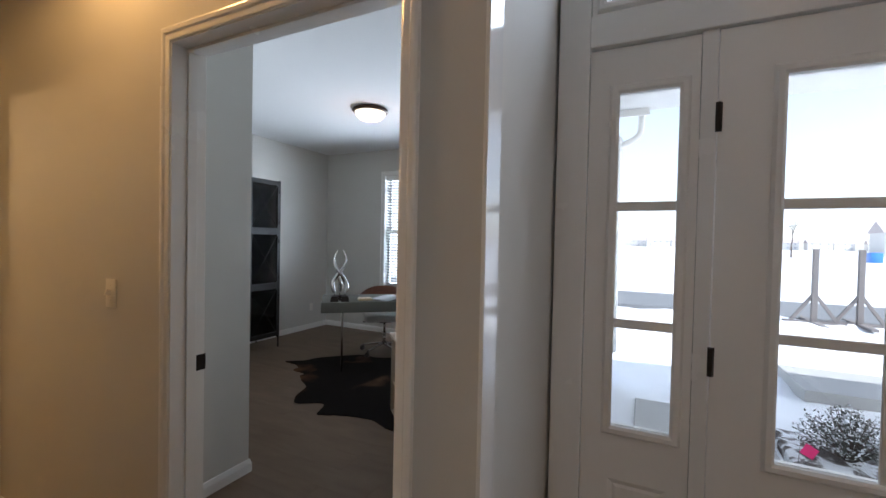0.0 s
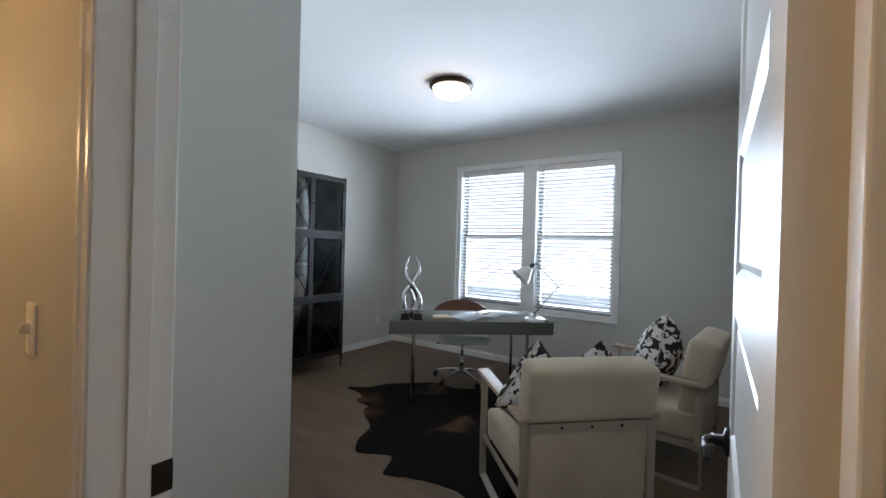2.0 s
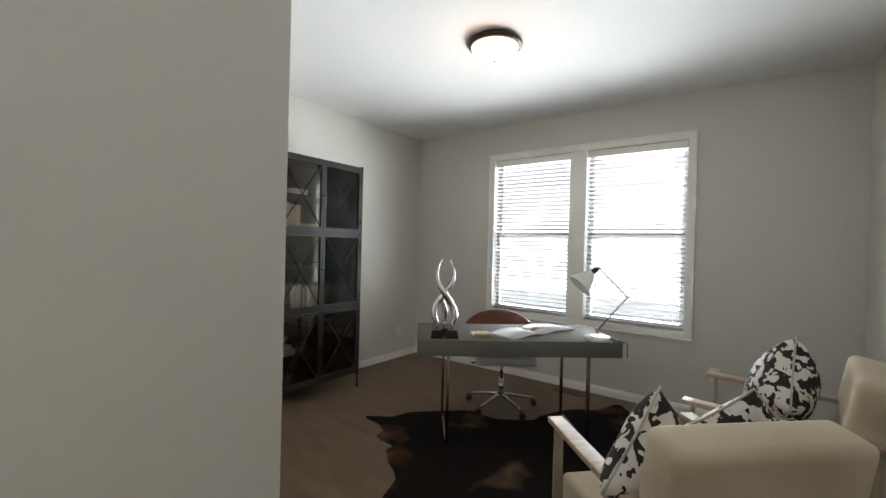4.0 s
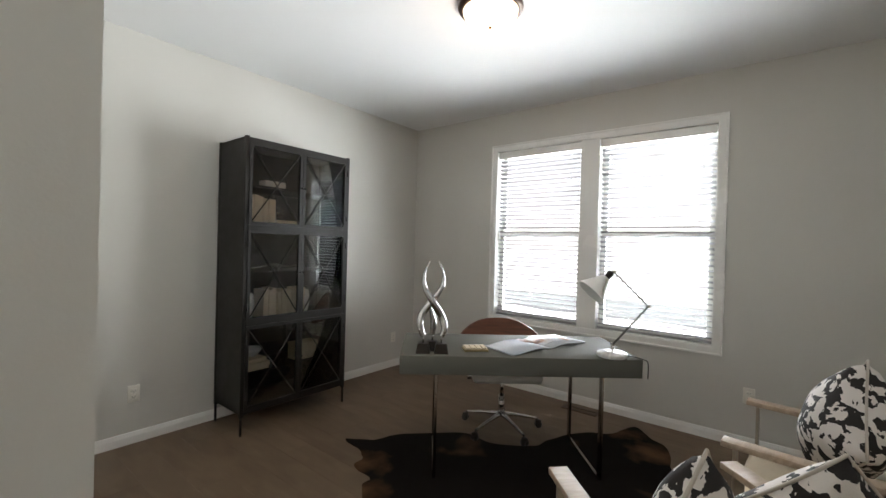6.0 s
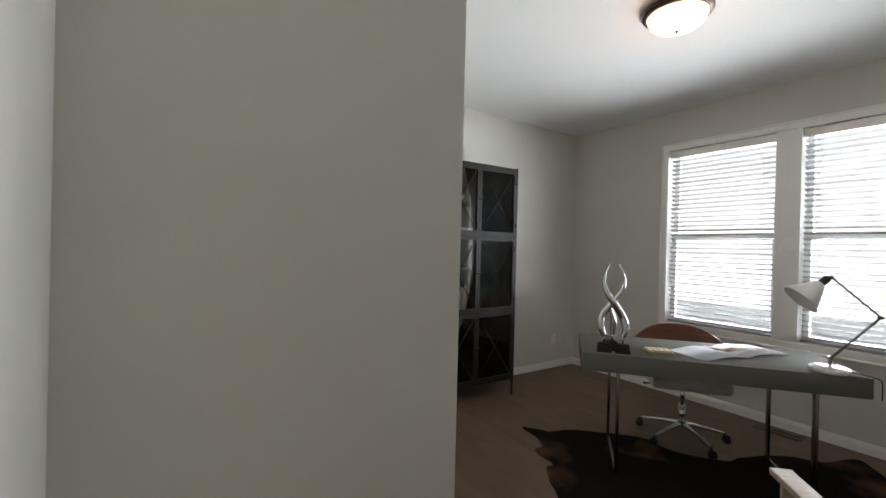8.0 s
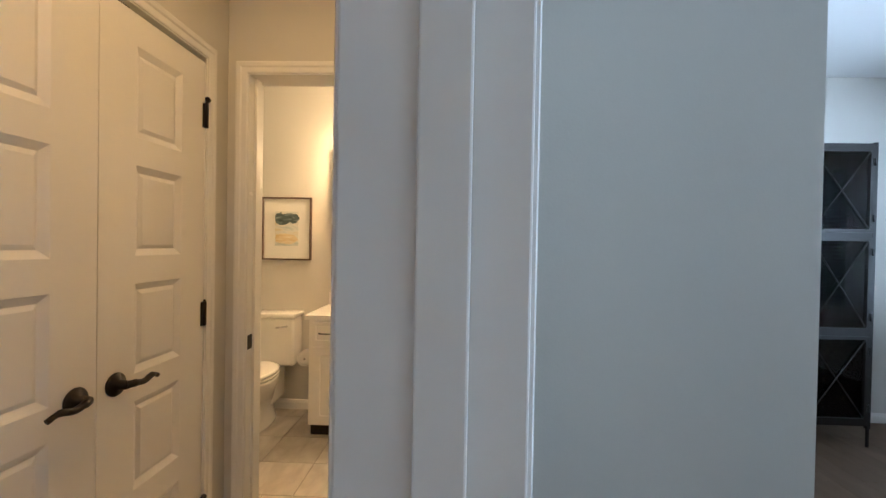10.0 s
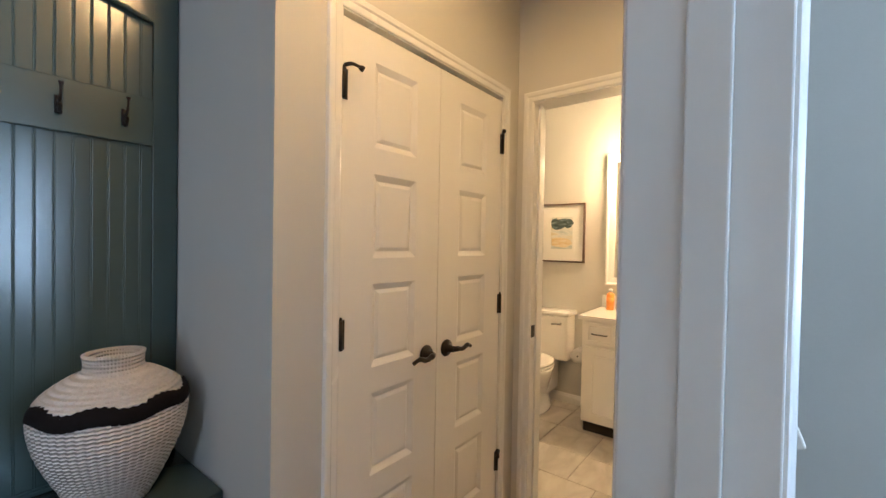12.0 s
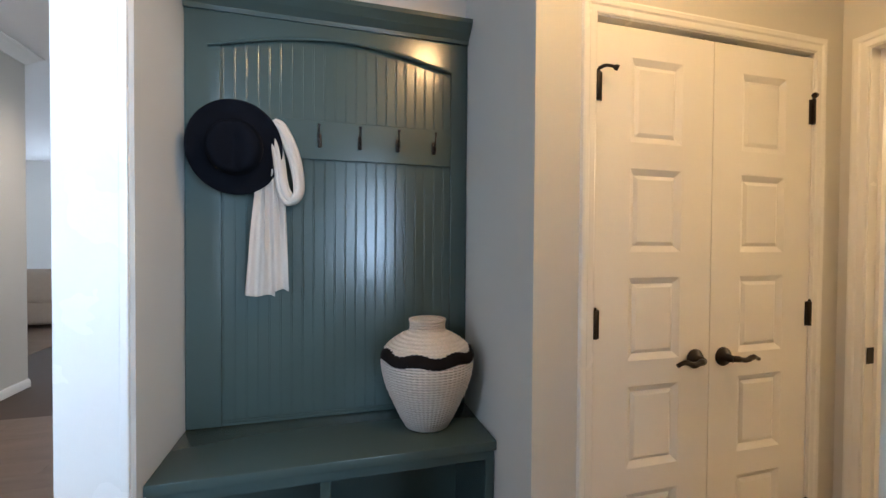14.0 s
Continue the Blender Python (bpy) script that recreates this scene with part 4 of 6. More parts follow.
# hat on a hook, tipped against the rail
hat = thing("felt_hat", pose(-0.462, 0.150, 1.690, 82, 0, 4), "black wide-brimmed felt hat hanging on a hook", "hat")
brim = lathe([(0.075, 0.000), (0.10, -0.003), (0.145, -0.006), (0.158, 0.002), (0.162, 0.006), (0.159, 0.009), (0.145, 0.001), (0.10, 0.004), (0.094, 0.012), (0.090, 0.055), (0.084, 0.085), (0.070, 0.100), (0.035, 0.094), (0.001, 0.090)], 48)
for v in brim.verts:
    r = math.hypot(v.co.x, v.co.y)
    v.co.y *= 1.06
    if v.co.z > 0.05:
        v.co.z -= 0.025 * math.exp(-(v.co.x / 0.03) ** 2)
    if r > 0.12:
        v.co.z += 0.010 * math.cos(2 * math.atan2(v.co.y, v.co.x)) * (r - 0.12) / 0.05
part("hat_body", moved(brim, pose(0, 0, 0, 180, 0, 0)), M_FELT, hat)
part("hat_band", moved(lathe([(0.0945, 0.010), (0.0955, 0.012), (0.0935, 0.034), (0.092, 0.034)], 48), pose(0, 0, 0, 180, 0, 0)), M_BAND, hat)

# scarf over the next hook: two tails and a loop
scarf = thing("knit_scarf", pose(-0.585, 0.085, 1.79), "cream knitted scarf draped over a coat hook", "scarf")


def strip(path, w, seed, folds=3):
    bm = bmesh.new()
    rnd = random.Random(seed)
    ph = rnd.uniform(0, 6)
    rings = []
    m = 12
    for j, (x, y, z, ww) in enumerate(path):
        ring = []
        for i in range(m + 1):
            u = i / m - 0.5
            ring.append(bm.verts.new((x + u * w * ww, y + 0.012 * math.sin(folds * 6.28 * u + ph + 0.12 * j), z + 0.004 * math.sin(9 * u + j))))
        rings.append(ring)
    for a, b in zip(rings, rings[1:]):
        for i in range(m):
            bm.faces.new((a[i], a[i + 1], b[i + 1], b[i]))
    g = bmesh.ops.extrude_face_region(bm, geom=bm.faces[:])
    bmesh.ops.translate(bm, verts=[v for v in g["geom"] if isinstance(v, bmesh.types.BMVert)], vec=(0, 0.010, 0))
    bmesh.ops.recalc_face_normals(bm, faces=bm.faces[:])
    return smooth(bm, 70)


part("tail", strip([(0.0 + 0.045 * t ** 0.8, 0.012 + 0.01 * t, 0.01 - 0.66 * t, 0.45 + 0.55 * t ** 0.5) for t in [i / 16 for i in range(17)]], 0.105, 1, 2), M_WOOL, scarf)
part("tail", strip([(-0.005 - 0.012 * t, 0.030, 0.01 - 0.64 * t, 0.5 + 0.5 * t ** 0.5) for t in [i / 16 for i in range(17)]], 0.085, 2, 2), M_WOOL, scarf)
loop = spline([(0.0, 0.036, 0.0), (-0.035, 0.040, -0.02), (-0.080, 0.040, -0.12), (-0.098, 0.038, -0.24), (-0.068, 0.038, -0.285), (-0.040, 0.036, -0.24), (-0.024, 0.034, -0.12), (0.0, 0.032, -0.01)], 6)
part("loop", join(tube(loop, 0.034, 12, 0.55), tube([p + Vector((0.012, 0.014, -0.012)) for p in loop], 0.018, 10, 0.6), tube([p + Vector((-0.010, 0.010, 0.014)) for p in loop], 0.014, 10, 0.6)), M_WOOL, scarf)

# woven jar on the seat
vase = thing("woven_jar", pose(-1.172, 0.215, BT), "pale woven lidless jar with a dark wavy band", "jar")
prof = [(0.001, 0.0), (0.086, 0.0)]
outline = spline([(0.086, 0, 0.004), (0.110, 0, 0.045), (0.160, 0, 0.155), (0.180, 0, 0.235), (0.178, 0, 0.285), (0.156, 0, 0.322), (0.105, 0, 0.358), (0.074, 0, 0.372), (0.068, 0, 0.395), (0.072, 0, 0.420)], 7)
prof += [(p.x + 0.0010 * (-1) ** i, p.z) for i, p in enumerate(outline)]
prof += [(0.064, 0.421), (0.060, 0.395), (0.068, 0.372), (0.10, 0.34), (0.14, 0.20), (0.001, 0.02)]
body = lathe(prof, 216)
for v in body.verts:
    r = math.hypot(v.co.x, v.co.y)
    if r > 0.02:
        a = math.atan2(v.co.y, v.co.x)
        k = 1 + 0.0026 / r * math.cos(54 * a)
        v.co.x, v.co.y = v.co.x * k, v.co.y * k
part("basket", body, M_WEAVE, vase)
bm = bmesh.new()
rings = []
for i in range(96):
    a = 2 * math.pi * i / 96
    w = 0.005 * math.sin(7 * a)
    ring = []
    for r, z in ((0.181, 0.268), (0.186, 0.274), (0.1835, 0.290), (0.174, 0.308), (0.158, 0.313)):
        ring.append(bm.verts.new((r * math.cos(a), r * math.sin(a), z + w)))
    rings.append(ring)
for i in range(96):
    a, b = rings[i], rings[(i + 1) % 96]
    for j in range(4):
        bm.faces.new((a[j], b[j], b[j + 1], a[j + 1])).smooth = True
bmesh.ops.recalc_face_normals(bm, faces=bm.faces[:])
part("band", bm, M_BAND, vase, "dark woven wavy band")


# ---- office furniture ----
# display cabinet: local x along its front, front at y = 0 facing -y
CW, CD, CH, CB = 0.912, 0.420, 2.128, 0.150
cab = thing("display_cabinet", pose(-3.978, 3.645, 0, 0, 0, 90), "tall blackened steel cabinet with six glazed X-braced doors", "cabinet")
for x in (0, CW - 0.026):
    for y in (0, CD - 0.026):
        part("post", box(x, x + 0.026, y, y + 0.026, CB - 0.02, CH + 0.006, 0.002), M_CABINET, cab)
for x in (0.004, CW - 0.018):
    for y in (0.004, CD - 0.018):
        part("leg", box(x, x + 0.014, y, y + 0.014, 0, CB - 0.01, 0.001), M_CABINET, cab)
for x in (0.004, CW - 0.008):
    part("side_panel", box(x, x + 0.004, 0.026, CD - 0.026, CB, CH, 0.0), M_CABINET, cab)
part("back_panel", box(0.026, CW - 0.026, CD - 0.010, CD - 0.004, CB, CH), M_CAB_IN, cab)
part("top_panel", box(0.004, CW - 0.004, 0.004, CD - 0.004, CH - 0.020, CH, 0.002), M_CABINET, cab)
part("bottom_panel", box(0.004, CW - 0.004, 0.004, CD - 0.004, CB, CB + 0.020, 0.002), M_CABINET, cab)
ROWS = ((0.180, 0.780), (0.815, 1.470), (1.505, 2.095))
for z in (0.7975, 1.4875):
    part("rail", box(0.026, CW - 0.026, 0.0, 0.026, z - 0.0175, z + 0.0175, 0.002), M_CABINET, cab)
    part("deck", box(0.026, CW - 0.026, 0.026, CD - 0.012, z - 0.010, z + 0.010), M_CAB_IN, cab)
part("rail", box(0.026, CW - 0.026, 0.0, 0.026, CH - 0.033, CH - 0.002, 0.002), M_CABINET, cab)
part("rail", box(0.026, CW - 0.026, 0.0, 0.026, CB, CB + 0.030, 0.002), M_CABINET, cab)
SHELF = (0.425, 1.165, 1.800)
for z in SHELF:
    part("shelf", box(0.008, CW - 0.008, 0.040, CD - 0.012, z - 0.018, z, 0.001), M_CAB_IN, cab)
DWID = (CW - 0.052 - 0.004) / 2
for z0, z1 in ROWS:
    for k in (0, 1):
        x0 = 0.026 + 0.001 + k * (DWID + 0.002)
        w, h = DWID, z1 - z0
        d = part("door", panel_slab(w, h, 0.020, [], holes=[(0.024, w - 0.024, 0.024, h - 0.024)]), M_CABINET, cab)
        d.location = (x0, -0.004, z0)
        part("pane", box(0.020, w - 0.020, 0.012, 0.015, 0.020, h - 0.020), M_GLASS, d)
        for a, b in (((0.02, 0.02), (w - 0.02, h - 0.02)), ((0.02, h - 0.02), (w - 0.02, 0.02))):
            part("cross_rod", tube([(a[0], 0.004, a[1]), (b[0], 0.004, b[1])], 0.0045, 8), M_CABINET, d)
        hx = w - 0.012 if k == 0 else 0.012
        part("knob", lathe([(0.001, 0), (0.005, 0), (0.004, 0.010), (0.009, 0.014), (0.010, 0.020), (0.006, 0.025), (0.001, 0.026)], 14), M_CABINET, d).matrix_basis = pose(hx, 0, h * 0.52, 90, 0, 0)
        for hz in (0.10, h - 0.10):
            part("hinge", tube([(0.0 if k == 0 else w, -0.004, hz - 0.025), (0.0 if k == 0 else w, -0.004, hz + 0.025)], 0.006, 8), M_CABINET, d)


def to_cab(x, y, z, rz=0):
    return pose(-3.978, 3.645, 0, 0, 0, 90) @ pose(x, y, z, 0, 0, rz)


def book(m, t, d, h, label="cream clothbound book in the cabinet", group="cabinet books"):
    """Upright book: spine faces -y, x thickness, with boards and page block."""
    ob = thing("book", m, label, "book", group)
    part("cover", join(box(0, 0.0025, 0, d, 0, h), box(t - 0.0025, t, 0, d, 0, h), box(0, t, -0.002, 0.001, 0, h, 0.001)), M_PAPER, ob)
    part("pages", box(0.003, t - 0.003, 0.002, d - 0.004, 0.003, h - 0.004), M_PAGE if t < 0 else M_ENAMEL, ob)
    return ob


rnd = random.Random(5)


def book_row(x, z, count, hmin, hmax):
    for _ in range(count):
        t = rnd.uniform(0.022, 0.040)
        h = rnd.uniform(hmin, hmax)
        book(to_cab(x, 0.055 + rnd.uniform(0, 0.02), z) @ pose(0, 0, 0, 0, rnd.uniform(-1, 1.2), 0), t, 0.15, h)
        x += t + 0.003
    return x


def book_pile(x, z, count, rz):
    for i in range(count):
        t = rnd.uniform(0.022, 0.030)
        book(to_cab(x, 0.075, z + 0.001, rz + rnd.uniform(-6, 6)) @ pose(0, 0, t, 0, 90, 0), t, 0.16, rnd.uniform(0.17, 0.19), "cream book lying in a pile")
        z += t + 0.001
    return z


book_row(0.062, 1.498, 6, 0.205, 0.235)
zt = book_pile(0.285, 1.498, 2, 4)
burr = thing("spiky_ornament", to_cab(0.36, 0.19, zt + 0.065), "small silver burr ornament on books", "ornament")
bm = [bmesh.new()]
bmesh.ops.create_icosphere(bm[0], subdivisions=2, radius=0.022)
g = random.Random(3)
for i in range(40):
    d = Vector((g.gauss(0, 1), g.gauss(0, 1), g.gauss(0, 1))).normalized()
    bm.append(tube([d * 0.02, d * 0.064], [0.0035, 0.0008], 6))
part("burr", join(*bm), M_CHROME, burr)
dish = thing("glass_box", to_cab(0.30, 0.20, 1.801), "pale green glass box on a shelf", "ornament")
part("box_body", smooth(box(-0.07, 0.10, -0.05, 0.05, 0, 0.060, 0.004)), M_CLEARP, dish)
tray = thing("silver_branch", to_cab(0.28, 0.17, 1.166), "wavy polished silver branch ornament on a shelf", "ornament")
part("branch", tube(spline([(-0.22, 0, 0.030), (-0.13, 0.01, 0.014), (-0.03, 0.0, 0.030), (0.05, 0.01, 0.046), (0.13, 0.0, 0.022), (0.20, 0.01, 0.030), (0.29, 0.0, 0.050)], 6), [0.006 + 0.008 * math.sin(math.pi * i / 36) for i in range(37)], 10), M_CHROME, tray)
VJ = [(0.001, 0), (0.030, 0), (0.036, 0.02), (0.048, 0.09), (0.050, 0.13), (0.042, 0.185), (0.036, 0.195), (0.034, 0.19), (0.040, 0.13), (0.001, 0.03)]
for x in (0.090, 0.560):
    v = thing("white_vase", to_cab(x, 0.115, 0.808), "slender white ceramic vase in the cabinet", "vase", "cabinet vases")
    part("vase_body", lathe(VJ, 28), M_PORCELAIN, v)
book_row(0.185, 0.808, 11, 0.185, 0.225)
zt = book_pile(0.070, 0.426, 3, 2)
d = thing("shell_bowl", to_cab(0.17, 0.19, zt), "pale blue shell-shaped bowl on books", "bowl")
part("bowl_body", lathe([(0.001, 0.006), (0.030, 0), (0.034, 0.003), (0.065, 0.035), (0.078, 0.062), (0.074, 0.062), (0.058, 0.034), (0.001, 0.012)], 28), M_CLEARP, d)
wb = thing("white_box", to_cab(0.60, 0.16, 0.426), "plain white box on the lower shelf", "box")
part("box_body", smooth(box(-0.105, 0.105, -0.06, 0.06, 0, 0.115, 0.003)), M_PAPER, wb)
part("lid", smooth(box(-0.108, 0.108, -0.063, 0.063, 0.115, 0.135, 0.003)), M_PAPER, wb)
pl = thing("small_plant", to_cab(0.63, 0.22, 0.562), "small green leafy sprig on a white box", "plant")
bm = []
for i in range(26):
    a, e = g.uniform(0, 6.28), g.uniform(0.2, 1.2)
    p = Vector((math.cos(a) * math.cos(e), math.sin(a) * math.cos(e), math.sin(e))) * g.uniform(0.04, 0.09)
    bm.append(tube([p * 0.1, p * 0.6, p], [0.002, 0.009, 0.001], 6, 0.2))
part("leaves", join(*bm), M_LEAF, pl)

# desk: local x along its front
DM = pose(-2.409, 4.690, 0, 0, 0, 40)
DT = 0.745
desk = thing("desk", DM, "grey-green lacquered desk on chrome loop legs", "desk")
part("desktop", smooth(box(-0.725, 0.725, -0.315, 0.315, DT - 0.112, DT, 0.004)), M_DESK, desk)
part("drawer_gap", join(box(-0.3635, -0.3615, 0.3135, 0.3162, DT - 0.108, DT - 0.012), box(0.3615, 0.3635, 0.3135, 0.3162, DT - 0.108, DT - 0.012)), M_BLACK, desk)
for x in (-0.505, 0.50):
    part("loop_leg", smooth(join(box(x - 0.009, x + 0.009, -0.285, -0.250, 0, DT - 0.112, 0.002), box(x - 0.009, x + 0.009, 0.265, 0.300, 0, DT - 0.112, 0.002), box(x - 0.009, x + 0.009, -0.250, 0.265, 0.0, 0.014, 0.002))), M_STEEL, desk, "polished steel loop leg")
part("lamp_cord_hook", smooth(box(0.55, 0.62, -0.20, -0.17, DT - 0.125, DT - 0.112, 0.003)), M_BLACK, desk)


def on_desk(x, y, rz=0):
    return DM @ pose(x, y, DT, 0, 0, rz)


# chrome sculpture of entwined horns on three black blocks
sc = thing("horn_sculpture", on_desk(-0.535, -0.205, 0), "polished chrome sculpture of entwined horns on black blocks", "sculpture")
for x, y in ((-0.055, -0.03), (0.0, 0.035), (0.055, -0.03)):
    bm = box(x - 0.043, x + 0.043, y - 0.043, y + 0.043, 0, 0.058, 0.003)
    for v in bm.verts:
        if v.co.z > 0.05:
            v.co.x, v.co.y = x + (v.co.x - x) * 0.78, y + (v.co.y - y) * 0.78
    part("base_block", bm, M_BLACK, sc, "black tapered block")
    part("pin", tube([(x, y, 0.056), (x, y, 0.115)], 0.0045, 10), M_CHROME, sc)


def horn(pts, thick, base):
    """Horn from its flat foot to its tip, ridged across near the foot."""
    line = spline(pts, 10)
    k = len(line) - 1
    radii = []
    for i in range(k + 1):
        u = i / k
        r = thick * (base + (1 - base) * min(1, u / 0.25)) * (1 - max(0, (u - 0.35) / 0.65) ** 1.6)
        radii.append(max(0.0025, r * (1 + 0.06 * math.sin(2.1 * i) * max(0, 1 - 1.9 * u))))
    return tube(line, radii, 16)


for pts, thick in ((((-0.055, -0.03, 0.098), (-0.076, -0.026, 0.165), (-0.066, -0.008, 0.23), (-0.008, 0.0, 0.31), (0.046, 0.005, 0.385), (0.060, 0.005, 0.465), (0.028, 0.0, 0.55)), 0.025),
                   (((0.055, -0.03, 0.098), (0.072, -0.028, 0.150), (0.052, -0.016, 0.22), (-0.004, -0.034, 0.31), (-0.050, -0.026, 0.385), (-0.060, -0.015, 0.465), (-0.028, -0.01, 0.55)), 0.025),
                   (((0.0, 0.035, 0.098), (0.006, 0.035, 0.14), (0.004, 0.028, 0.19), (-0.014, 0.020, 0.255), (-0.020, 0.012, 0.31)), 0.022)):
    part("horn", horn(pts, thick * 0.92, 0.72), M_HORN, sc)

# gold tally box
cb = thing("gold_tray", on_desk(-0.265, -0.155, 8), "small gold gridded trinket tray on the desk", "tray")
part("tray_base", smooth(box(-0.075, 0.075, -0.05, 0.05, 0, 0.014, 0.003)), M_GOLD, cb)
for i in range(4):
    for j in range(3):
        part("cell", smooth(box(-0.068 + 0.035 * i, -0.038 + 0.035 * i, -0.044 + 0.030 * j, -0.018 + 0.030 * j, 0.014, 0.026, 0.004)), M_PAPER, cb)

# open magazine
mg = thing("open_magazine", on_desk(0.165, 0.015, 33), "large open magazine with printed pages", "magazine")


def page(sign, lift, seed):
    bm = bmesh.new()
    rings = []
    for i in range(15):
        u = i / 14
        z = 0.006 + 0.020 * math.sin(math.pi * min(1, u * 1.15)) * (1 - u) ** 0.5 + lift * u
        rings.append([bm.verts.new((sign * u * 0.345, y, z)) for y in (-0.135, 0.135)])
    for a, b in zip(rings, rings[1:]):
        bm.faces.new((a[0], b[0], b[1], a[1])).smooth = True
    e = bmesh.ops.extrude_face_region(bm, geom=bm.faces[:])
    for v in e["geom"]:
        if isinstance(v, bmesh.types.BMVert):
            v.co.z = max(0.0005, v.co.z - 0.006)
    bmesh.ops.recalc_face_normals(bm, faces=bm.faces[:])
    return bm


part("page", page(-1, 0.0, 1), M_PAGE, mg)
part("page", page(1, 0.006, 2), M_PAGE, mg)
ph = page(1, 0.010, 3)
part("photo", moved(ph, Matrix.Translation((0.004, 0.035, 0.0015)) @ Matrix.Diagonal((0.80, 0.70, 1, 1))), M_PHOTO, mg, "colour photograph on the page")
part("photo", moved(page(-1, 0.0005, 4), Matrix.Translation((-0.008, 0.075, 0.0012)) @ Matrix.Diagonal((0.30, 0.32, 1, 1))), M_PHOTO, mg, "colour photograph on the page")

# desk lamp
dl = thing("desk_lamp", Matrix.Translation((-1.817, 4.867, DT)) @ pose(0, 0, 0, 0, 0, 33), "white articulated desk lamp with marble base", "lamp")
part("base", lathe([(0.001, 0), (0.083, 0), (0.088, 0.004), (0.088, 0.020), (0.083, 0.026), (0.001, 0.027)], 40), M_MARBLE, dl, "white marble disc")
part("stem", tube([(0, 0, 0.025), (0, 0, 0.075)], 0.008, 12), M_STEEL, dl)
E1, E2 = Vector((0.205, 0, 0.315)), Vector((-0.005, 0, 0.520))
for y in (-0.006, 0.006):
    part("lower_arm", tube([(0, y, 0.07), E1 + Vector((0, y, 0))], 0.0045, 8), M_LAMPARM, dl)
    part("upper_arm", tube([E1 + Vector((0, y, 0)), E2 + Vector((0, y, 0))], 0.0045, 8), M_LAMPARM, dl)
for p in (Vector((0, 0, 0.072)), E1, E2):
    part("joint", moved(lathe([(0.001, -0.014), (0.010, -0.013), (0.010, 0.013), (0.001, 0.014)], 14), Matrix.Translation(p) @ pose(0, 0, 0, 90, 0, 0)), M_STEEL, dl)
axis = Vector((-0.115, -0.02, -0.115)).normalized()
turn = Matrix.Translation(E2 + Vector((-0.01, 0, -0.005))) @ axis.to_track_quat("Z", "Y").to_matrix().to_4x4()
part("socket", moved(lathe([(0.001, 0), (0.017, 0.0), (0.021, 0.010), (0.021, 0.050), (0.024, 0.058), (0.001, 0.060)], 20), turn), M_BLACK, dl, "black socket")
part("shade", moved(lathe([(0.024, 0.050), (0.030, 0.054), (0.040, 0.075), (0.094, 0.178), (0.096, 0.182), (0.092, 0.180), (0.038, 0.078), (0.024, 0.058)], 36), turn), M_ENAMEL, dl, "white conical shade")
part("cord", tube(spline([(0.08, 0.02, 0.006), (0.13, 0.00, 0.004), (0.165, -0.06, 0.004), (0.180, -0.085, -0.01), (0.180, -0.09, -0.10)], 6), 0.003, 8), M_BLACK, dl)

# desk chair, turned to the desk
dc = thing("desk_chair", pose(-2.665, 5.02, 0, 0, 0, 40 + 180), "low-backed desk chair, walnut shell and chrome star base", "chair")
for k in range(5):
    a = radians(72 * k + 42)
    c, s = math.cos(a), math.sin(a)
    part("base_arm", tube(spline([(0.02 * c, 0.02 * s, 0.115), (0.14 * c, 0.14 * s, 0.100), (0.285 * c, 0.285 * s, 0.072)], 5), [0.019] * 4 + [0.015] * 4 + [0.012] * 3, 10, 0.8), M_CHROME, dc, "chrome base arm")
    castor = part("castor", join(tube([(0.29 * c, 0.29 * s, 0.078), (0.29 * c, 0.29 * s, 0.05)], 0.007, 8), smooth(moved(box(-0.022, 0.022, -0.016, 0.016, 0.030, 0.060, 0.008), Matrix.Translation((0.30 * c, 0.30 * s, 0)) @ pose(0, 0, 0, 0, 0, math.degrees(a))))), M_BLACK, dc)
    for o in (-0.014, 0.014):
        part("wheel", moved(lathe([(0.001, -0.009), (0.020, -0.009), (0.025, -0.005), (0.025, 0.005), (0.020, 0.009), (0.001, 0.009)], 18), Matrix.Translation((0.30 * c - o * s, 0.30 * s + o * c, 0.025)) @ pose(0, 0, 0, 90, 0, math.degrees(a))), M_BLACK, castor)
part("column", join(tube([(0, 0, 0.10), (0, 0, 0.26)], 0.024, 16), tube([(0, 0, 0.24), (0, 0, 0.40)], 0.015, 14)), M_CHROME, dc)
part("tilt_box", smooth(box(-0.07, 0.07, -0.09, 0.09, 0.385, 0.425, 0.008)), M_BLACK, dc)
part("tilt_lever", tube([(0.07, 0.02, 0.400), (0.24, 0.03, 0.395), (0.27, 0.03, 0.393)], [0.005, 0.005, 0.010], 8), M_BLACK, dc)
part("seat", moved(pad(0.50, 0.47, 0.075, 0.030, 0.012), pose(0, 0.02, 0.422)), M_WHITE, dc, "white leather seat pad")


def shell(r, z0, z1, half, thick, lean, drop):
    """Curved back shell round -y, its top edge bowed."""
    bm = bmesh.new()
    n, m = 28, 8
    grid = []
    for i in range(n + 1):
        a = -half + 2 * half * i / n
        col = []
        for j in range(m + 1):
            v = j / m
            top = z1 - drop * (abs(a) / half) ** 2.4
            z = z0 + (top - z0) * v
            rr = r + lean * v
            col.append((math.sin(a) * rr, -math.cos(a) * rr + r - 0.24, z))
        grid.append(col)
    vs = [[bm.verts.new(p) for p in col] for col in grid]
    for i in range(n):
        for j in range(m):
            bm.faces.new((vs[i][j], vs[i + 1][j], vs[i + 1][j + 1], vs[i][j + 1]))
    bmesh.ops.recalc_face_normals(bm, faces=bm.faces[:])
    bmesh.ops.solidify(bm, geom=bm.faces[:], thickness=thick)
    bmesh.ops.recalc_face_normals(bm, faces=bm.faces[:])
    return smooth(bm, 50)


